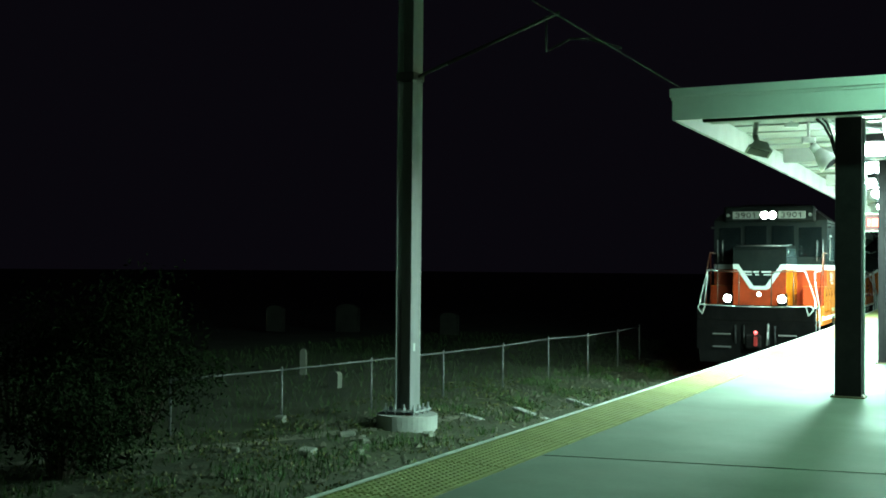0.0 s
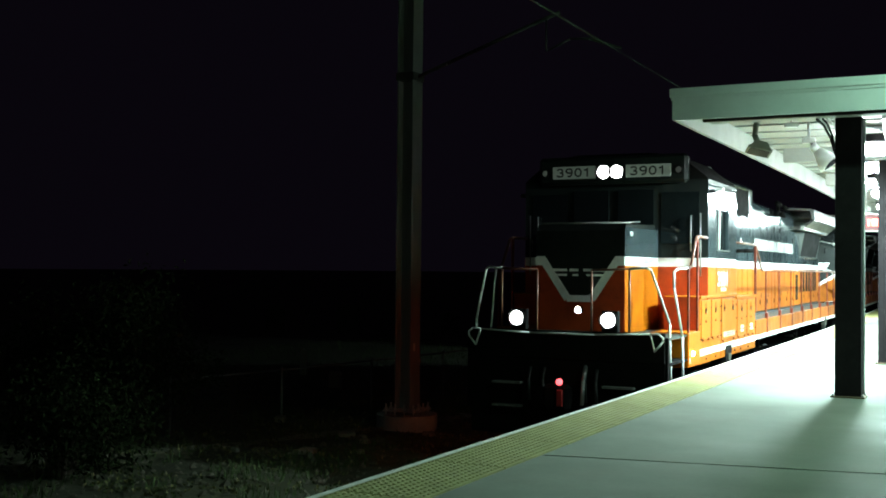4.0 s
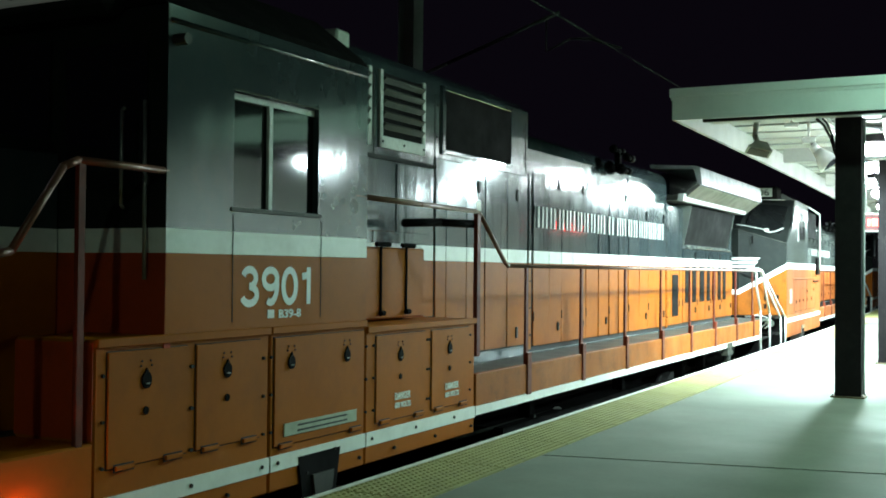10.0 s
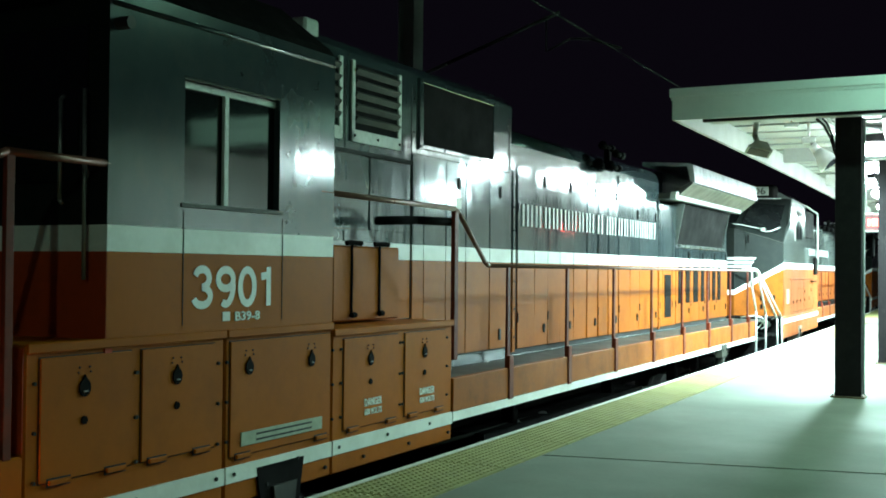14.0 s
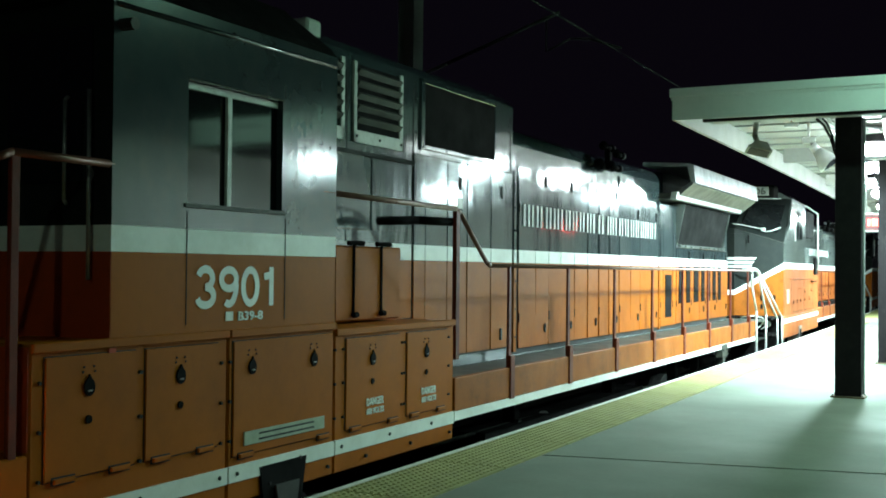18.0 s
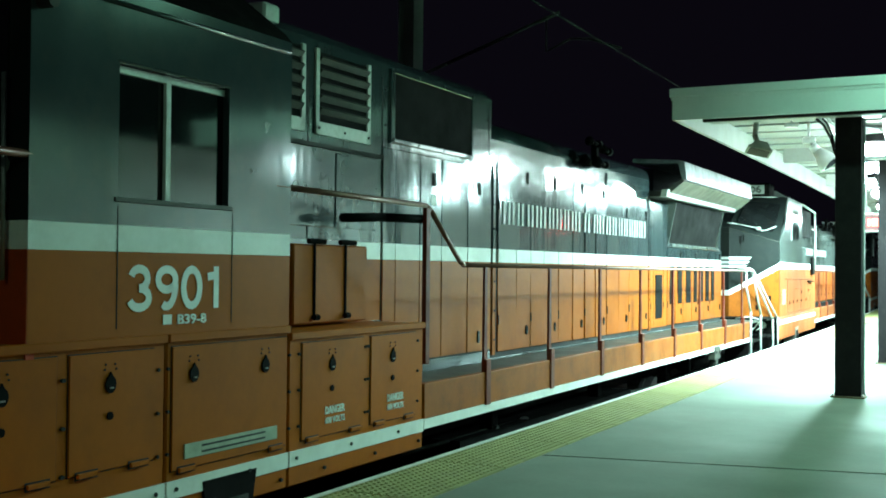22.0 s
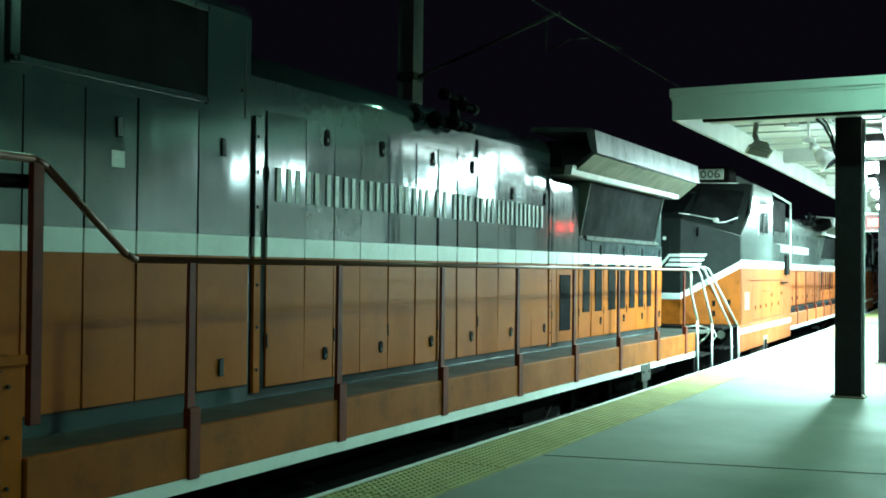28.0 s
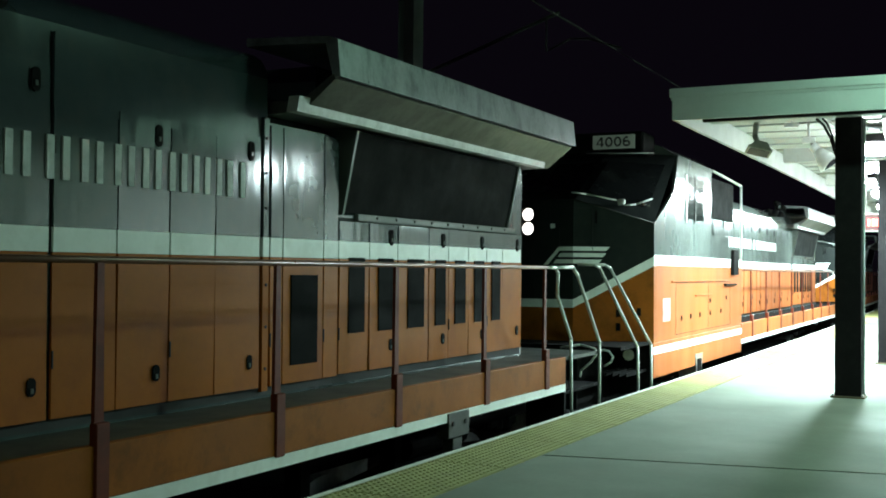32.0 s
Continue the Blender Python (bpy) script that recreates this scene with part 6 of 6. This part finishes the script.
def locomotive_b():
    """Wide-nosed unit; y = 0 at the corner of the nose."""
    root = thing("diesel_locomotive", "orange and grey-green wide-nosed diesel locomotive with white stripes", "locomotive", "locomotives of the train")
    under(root, -1.35, 21.2, M_BLACK)
    sill(root, 5.86, 20.2, M_ORANGE_B)
    for sg in (1, -1):
        # skirt and cab side
        boxpart("skirt", (*sx(sg, 1.0, SIDE_X), 0.0, 5.85, 1.24, 1.72), M_ORANGE_B, root, "orange cab skirt", bevel=0.01)
        boxpart("skirt_stripe", (*sx(sg, SIDE_X - 0.01, SIDE_X + 0.004), 0.0, 5.85, 1.56, 1.66), M_WHITE, root, bevel=0)
        boxpart("cab_side", (*sx(sg, SIDE_X - 0.06, SIDE_X), 0.0, 5.85, 1.72, Z_OR), M_ORANGE_B, root, "orange lower cab side", bevel=0.004)
        boxpart("cab_stripe", (*sx(sg, SIDE_X - 0.06, SIDE_X + 0.002), 0.0, 5.85, Z_OR, Z_WH), M_WHITE, root, bevel=0)
        bm = bmesh.new()
        prism(bm, [(0.0, Z_WH), (3.4, Z_WH), (3.4, 4.32), (1.25, 4.34), (1.05, 3.80), (0.0, 3.31)], "x", *sx(sg, SIDE_X - 0.05, SIDE_X))
        part("cab_side", bm, M_GREY_B, root, "dark grey-green upper cab side")
        boxpart("cab_window", (*sx(sg, SIDE_X, SIDE_X + 0.006), 1.75, 2.85, 3.45, 4.08), M_GLASS, root, bevel=0)
        boxpart("window_frame", (*sx(sg, SIDE_X, SIDE_X + 0.015), 1.70, 1.75, 3.40, 4.1), M_RAILW, root, bevel=0)
        boxpart("window_frame", (*sx(sg, SIDE_X, SIDE_X + 0.015), 2.25, 2.29, 3.40, 4.1), M_INK, root, bevel=0)
        boxpart("cab_side", (*sx(sg, SIDE_X - 0.3, SIDE_X - 0.22), 3.4, 5.8, Z_WH, 3.3), M_GREY_B, root, bevel=0)
        boxpart("side_screen", (*sx(sg, SIDE_X - 0.12, SIDE_X - 0.04), 3.55, 5.3, 3.55, 4.2), M_SCREEN, root, bevel=0.01)
        pipepart("door_rail", [(sg * SIDE_X, 3.5, 4.30), (sg * SIDE_X, 5.78, 4.22), (sg * SIDE_X, 5.80, 2.75)], 0.022, M_RAILW, root)
        boxpart("filter_box", (*sx(sg, SIDE_X, SIDE_X + 0.06), 4.9, 5.3, 2.62, 3.05), M_BLACK, root)
        for a, b, c, d in ((0.9, 4.7, 2.52, 2.535), (2.3, 3.4, 2.30, 2.315)):
            boxpart("grab_iron", (*sx(sg, SIDE_X, SIDE_X + 0.022), a, b, c, d), M_ORANGE_B, root, bevel=0.004)
        for y0, y1, z0, z1 in ((1.15, 4.85, 2.50, 2.508), (1.15, 4.85, 1.77, 1.778), (1.15, 1.158, 1.778, 2.50), (3.20, 3.208, 1.778, 2.50), (4.85, 4.858, 1.778, 2.50), (3.38, 3.39, 2.90, 4.2)):
            boxpart("panel_seam", (*sx(sg, SIDE_X - 0.001, SIDE_X + 0.002), y0, y1, z0, z1), M_SEAM, root, bevel=0)
        boxpart("sticker", (*sx(sg, SIDE_X, SIDE_X + 0.003), 0.45, 0.85, 1.98, 2.30), M_DECAL, root, "faded pale sticker", bevel=0)
        boxpart("side_ledge", (*sx(sg, SIDE_X, SIDE_X + 0.05), 4.35, 5.2, 2.44, 2.47), M_BLACK, root, "short dark ledge", bevel=0.004)
        for y, z in ((1.45, 1.96), (2.0, 1.97), (2.6, 1.98), (3.3, 1.98), (4.1, 1.99), (3.3, 2.18), (4.5, 2.20)):
            bm = bmesh.new()
            box(bm, *sx(sg, SIDE_X, SIDE_X + 0.008), y, y + 0.06, z, z + 0.07)
            part("latch", bm, M_BLACK, root)
        bm = bmesh.new()
        prism(bm, [(2.3, 1.42), (2.8, 1.42), (2.7, 1.02), (2.4, 1.02)], "x", *sx(sg, 1.3, SIDE_X + 0.01))
        pad = part("jacking_pad", bm, M_STEEL, root, "pale steel jacking pad")
        boxpart("pad_recess", (*sx(sg, SIDE_X + 0.008, SIDE_X + 0.014), 2.42, 2.70, 1.10, 1.34), M_BLACK, pad, bevel=0)
        X = sg * (SIDE_X - 0.02)
        for dy, dx in ((-1.20, 1.12), (-0.58, 1.06)):
            pipepart("step_rail", [(sg * (dx - 0.2), dy - 0.02, 2.75), (sg * dx, dy, 2.75), (sg * (dx + 0.06), dy + 0.06, 2.71), (X, dy + 0.52, 1.70), (X, dy + 0.57, 0.85)], 0.019, M_RAILW, root, "white step handrail")
        pipepart("cut_lever", [(sg * 1.10, -1.37, 1.66), (sg * 1.30, -1.37, 1.70), (sg * 1.38, -1.37, 1.69), (sg * 1.43, -1.37, 1.62), (sg * 1.41, -1.37, 1.56), (sg * 1.32, -1.37, 1.50)], 0.013, M_RAILW, root, "pale bent lever")
        boxpart("step_riser", (*sx(sg, 0.92, SIDE_X - 0.03), -0.035, -0.012, 0.62, 1.71), M_BLACK, root, bevel=0)
        bm = bmesh.new()
        cyl(bm, (sg * 1.23, -0.045, 1.55), (sg * 1.23, -0.03, 1.55), 0.075, 18)
        part("reflector", bm, M_RAILW, root, "round pale reflector disc")
        for z in (0.66, 1.0, 1.34):
            for k in range(5):
                e = sx(sg, 1.10 + k * 0.09, 1.115 + k * 0.09)
                boxpart("tread_bar", (*e, -0.95, -0.04, z, z + 0.04), M_BLACK, root, bevel=0)
        boxpart("step_well", (*sx(sg, 0.80, 0.94), -1.3, -0.005, 0.62, DECK_Z - 0.02), M_BLACK, root, bevel=0)
    # nose: plan with chamfered corners, three colours
    plan = [(-SIDE_X, 0.0), (-0.62, -0.55), (0.62, -0.55), (SIDE_X, 0.0), (SIDE_X, 0.12), (-SIDE_X, 0.12)]
    bm = bmesh.new()
    prism(bm, plan, "z", DECK_Z - 0.02, 2.16)
    part("nose", bm, M_SILL, root, "deep orange lower nose")

    def facet(name, mat, z_in, z_out, label=""):
        # front band whose height runs from the middle to the corners
        bm = bmesh.new()
        top = [bm.verts.new((x, y, z_out[1] if abs(x) > 1 else z_in[1])) for x, y in plan]
        low = [bm.verts.new((x, y, z_out[0] if abs(x) > 1 else z_in[0])) for x, y in plan]
        for k in range(6):
            bm.faces.new((low[k], low[(k + 1) % 6], top[(k + 1) % 6], top[k]))
        bm.faces.new((top[0], top[1], top[2], top[3]))
        bm.faces.new((top[0], top[3], top[4], top[5]))
        bm.faces.new((low[3], low[2], low[1], low[0]))
        bm.faces.new((low[5], low[4], low[3], low[0]))
        bmesh.ops.recalc_face_normals(bm, faces=bm.faces)
        part(name, bm, mat, root, label)

    facet("nose", M_SILL, (2.158, 2.18), (2.158, 2.74))
    facet("nose_stripe", M_WHITE, (2.18, 2.29), (2.74, 2.87), "white stripe sloping over the nose")
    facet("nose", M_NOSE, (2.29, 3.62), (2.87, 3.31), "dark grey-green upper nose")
    for z in (3.23, 3.42):
        lens(root, "headlight", 0.0, -0.60, z, 0.085, glow("nose_headlight", (1.0, 0.93, 0.86), 2.5), "round nose headlight")
    def nose_y(x):
        return -0.55 if x < 0.62 else -0.55 + (x - 0.62) / (SIDE_X - 0.62) * 0.55

    def nose_patch(bm, x0, x1, lean, z0, z1):
        """A thin bar on the nose front from x0 to x1; lean shifts its upper edge."""
        cuts = [x0, x1] if x1 < 0.62 or x0 > 0.62 else [x0, 0.62, x1]
        for p, q in zip(cuts, cuts[1:]):
            pl_, ql = (lean if p == x0 else 0), (lean if q == x1 else 0)
            vs = [(p, z0), (q, z0), (q + ql, z1), (p + pl_, z1)]
            f_ = [bm.verts.new((x, nose_y(x) - 0.008, z)) for x, z in vs]
            r_ = [bm.verts.new((x, nose_y(x) + 0.004, z)) for x, z in vs]
            bm.faces.new(f_)
            for i in range(4):
                bm.faces.new((f_[i], f_[(i + 1) % 4], r_[(i + 1) % 4], r_[i]))

    for x0, x1, z0, z1 in ((0.37, 1.00, 2.935, 2.99), (0.40, 0.96, 2.85, 2.905), (0.34, 0.91, 2.765, 2.82)):
        bm = bmesh.new()
        nose_patch(bm, x0, x1, 0.045, z0, z1)
        part("emblem_bar", bm, M_WHITE, root, "plain white emblem bar")
    bm = bmesh.new()
    nose_patch(bm, 0.205, 0.262, 0.165, 2.745, 2.935)
    part("emblem_bar", bm, M_WHITE, root, "plain white emblem bar")
    bm = bmesh.new()
    nose_patch(bm, 0.30, 0.36, 0.0, 3.235, 3.295)
    part("sticker", bm, M_WHITE, root, "small white square sticker")
    for x0, x1, z0, z1 in ((0.42, 0.428, 2.92, 3.24), (0.84, 0.848, 2.92, 3.50), (0.42, 0.84, 3.50, 3.508)):
        bm = bmesh.new()
        nose_patch(bm, x0, x1, 0.0, z0, z1)
        part("door_seam", bm, M_SEAM, root)
    pipepart("nose_grab", [(0.90, -0.44, 3.30), (0.90, -0.44, 3.46)], 0.014, M_BLACK, root)
    pipepart("nose_edge", [(0.62, -0.56, 3.62), (SIDE_X, -0.01, 3.315)], 0.007, M_DECK, root)
    for x, z in ((1.12, 2.06), (1.36, 2.08), (1.12, 1.88)):
        bm = bmesh.new()
        nose_patch(bm, x, x + 0.05, 0.0, z, z + 0.10)
        part("latch", bm, M_BLACK, root)
    # windshield and cab front
    bm = bmesh.new()
    v = [bm.verts.new(p) for p in ((-SIDE_X, 0.0, 3.31), (-0.62, -0.50, 3.62), (0.62, -0.50, 3.62), (SIDE_X, 0.0, 3.31),
                                   (SIDE_X - 0.02, 1.25, 4.34), (0.70, 0.62, 4.34), (-0.70, 0.62, 4.34), (-SIDE_X + 0.02, 1.25, 4.34))]
    bm.faces.new((v[1], v[2], v[5], v[6]))
    bm.faces.new((v[2], v[3], v[4], v[5]))
    bm.faces.new((v[0], v[1], v[6], v[7]))
    part("cab_front", bm, M_NOSE, root)
    for sg in (1, -1):
        bm = bmesh.new()
        q = [(sg * 0.08, -0.36, 3.72), (sg * 0.62, -0.36, 3.72), (sg * 0.70, 0.34, 4.16), (sg * 0.08, 0.34, 4.16)]
        vs = [bm.verts.new((x, y - 0.022, z + 0.02)) for x, y, z in q]
        bm.faces.new(vs)
        part("windshield", bm, M_DIMGLASS, root)
        bm = bmesh.new()
        q = [(sg * 0.74, -0.27, 3.72), (sg * 1.42, 0.16, 3.50), (sg * 1.45, 0.98, 4.16), (sg * 0.80, 0.46, 4.20)]
        vs = [bm.verts.new((x, y - 0.03, z + 0.02)) for x, y, z in q]
        bm.faces.new(vs)
        part("windshield", bm, M_DIMGLASS, root)
        pipepart("wiper", [(sg * 0.58, -0.53, 3.71), (sg * 0.75, -0.42, 3.69), (sg * 1.12, -0.17, 3.61)], 0.010, M_RAILW, root)
        bm = bmesh.new()
        box(bm, *sx(sg, 1.11, 1.20), -0.20, -0.10, 3.555, 3.635, 0.015)
        part("wiper_motor", bm, M_RAILW, root, "small white wiper motor")
        pipepart("wiper", [(sg * 1.19, -0.13, 3.55), (sg * 1.30, 0.02, 3.57), (sg * 1.455, 0.26, 3.655)], 0.012, M_RAILW, root)
    boxpart("brow", (-1.3, 1.3, 0.35, 0.95, 4.30, 4.60), M_BLACK, root, bevel=0.03)
    number_board(root, 0.59, 1.19, 0.33, 4.365, 4.555, "4006")
    number_board(root, -1.19, -0.59, 0.33, 4.365, 4.555, "4006")
    pipepart("brow_edge", [(0.49, 0.33, 4.315), (1.46, 0.33, 4.285)], 0.008, M_RAILW, root)
    bm = bmesh.new()
    prism(bm, [(-SIDE_X, 4.32), (SIDE_X, 4.32), (1.3, 4.48), (0.6, 4.57), (-0.6, 4.57), (-1.3, 4.48)], "y", 1.2, 3.4)
    part("cab_roof", bm, M_GREY_B, root)
    boxpart("cab_core", (-1.45, 1.45, 1.3, 3.38, 1.7, 4.28), M_BLACK, root, bevel=0)
    # hood
    bm = bmesh.new()
    prism(bm, [(-1.03, DECK_Z), (1.03, DECK_Z), (1.03, 4.30), (0.6, 4.5), (-0.6, 4.5), (-1.03, 4.30)], "y", 3.0, 7.0)
    part("hood_body", bm, M_GREY_B, root)
    long_hood(root, 7.0, 15.3, 4.12, 19.6, M_GREY_B)
    hood_doors(root, [5.9 + 0.47 * i for i in range(20)], DECK_Z + 0.08, 3.7, deep=0.045, paint=M_GREY_B, low=M_ORANGE_B)
    radiator_end(root, 15.3, 19.6, M_GREY_B, M_ORANGE_B)
    handrail_run(root, [6.9 + 1.62 * i for i in range(8)], 5.9, 19.6)
    roof_details(root, 12.6)
    widths = [.6, .6, .7, .6, .3, .66, .6, .66, .66, .6, 0, .66, 0, .9, .7, .66, .66, .6, .6, .56, .6, .66]
    y = 6.9
    for w in widths:
        if w:
            boxpart("name_block", (HOOD_X + 0.040, HOOD_X + 0.054, y, y + w * 0.28, 3.16, 3.36), M_NAME, root, "plain white block of the painted name", bevel=0)
        y += (w + 0.14 if w else 0.32) * 0.36
    return root


LOCO_A = locomotive_a()
LOCO_B = locomotive_b()
LOCO_C = copy_thing(LOCO_B, pose(0, 0, 0))
LOCO_C["label"] = "orange and grey-green diesel locomotive at the tail of the train"

CAB_Y = 4.303            # the leading cab's front when the train pauses
TRAVEL = [(0.0, 27.89), (0.5, 26.03), (1.0, 24.15), (1.5, 22.23), (2.0, 20.38), (2.5, 18.51), (3.0, 16.67), (3.5, 14.89), (4.1, 12.85), (4.8, 10.62),
          (5.5, 8.58), (6.0, 7.22), (6.5, 5.97), (7.0, 4.85), (7.5, 3.81), (8.0, 2.90), (8.5, 2.10), (9.0, 1.435), (9.5, 0.89), (10.0, 0.47), (10.5, 0.18),
          (11.0, 0.0), (11.5, -0.04), (12.0, -0.02), (13.0, 0.0), (14.0, 0.02), (16.0, 0.04), (18.0, 0.05), (18.5, 0.05), (19.0, 0.04), (19.5, -0.01),
          (20.0, -0.07), (20.5, -0.15), (21.0, -0.24), (21.5, -0.36), (22.0, -0.50), (22.5, -0.67), (23.0, -0.86), (23.5, -1.08), (24.0, -1.34),
          (24.5, -1.62), (25.0, -1.94), (25.5, -2.30), (26.1, -2.79), (26.8, -3.40), (27.5, -4.03), (28.0, -4.57), (28.5, -5.16), (29.0, -5.79),
          (29.5, -6.46), (30.0, -7.12), (30.5, -7.83), (31.0, -8.57), (31.5, -9.34), (32.0, -10.13)]


def on_track(y0, middle):
    """Pose of a unit whose own origin stands y0 along the line and whose middle is that far behind it."""
    ym = y0 + middle
    a = math.atan(2 * CURVE * max(0.0, ym - 10.0))
    return Matrix.Translation((TRACK_X + bend(ym), ym, RAIL_Z)) @ pose(0, 0, 0, 0, 0, math.degrees(a)) @ Matrix.Translation((0, -middle, 0))


def motions():
    for unit, lag, middle in ((LOCO_A, 0.0, 7.0), (LOCO_B, 20.15, 9.5), (LOCO_C, 43.6, 9.5)):
        walk(unit, [(t, on_track(CAB_Y + lag + p, middle)) for t, p in TRAVEL])


motions()
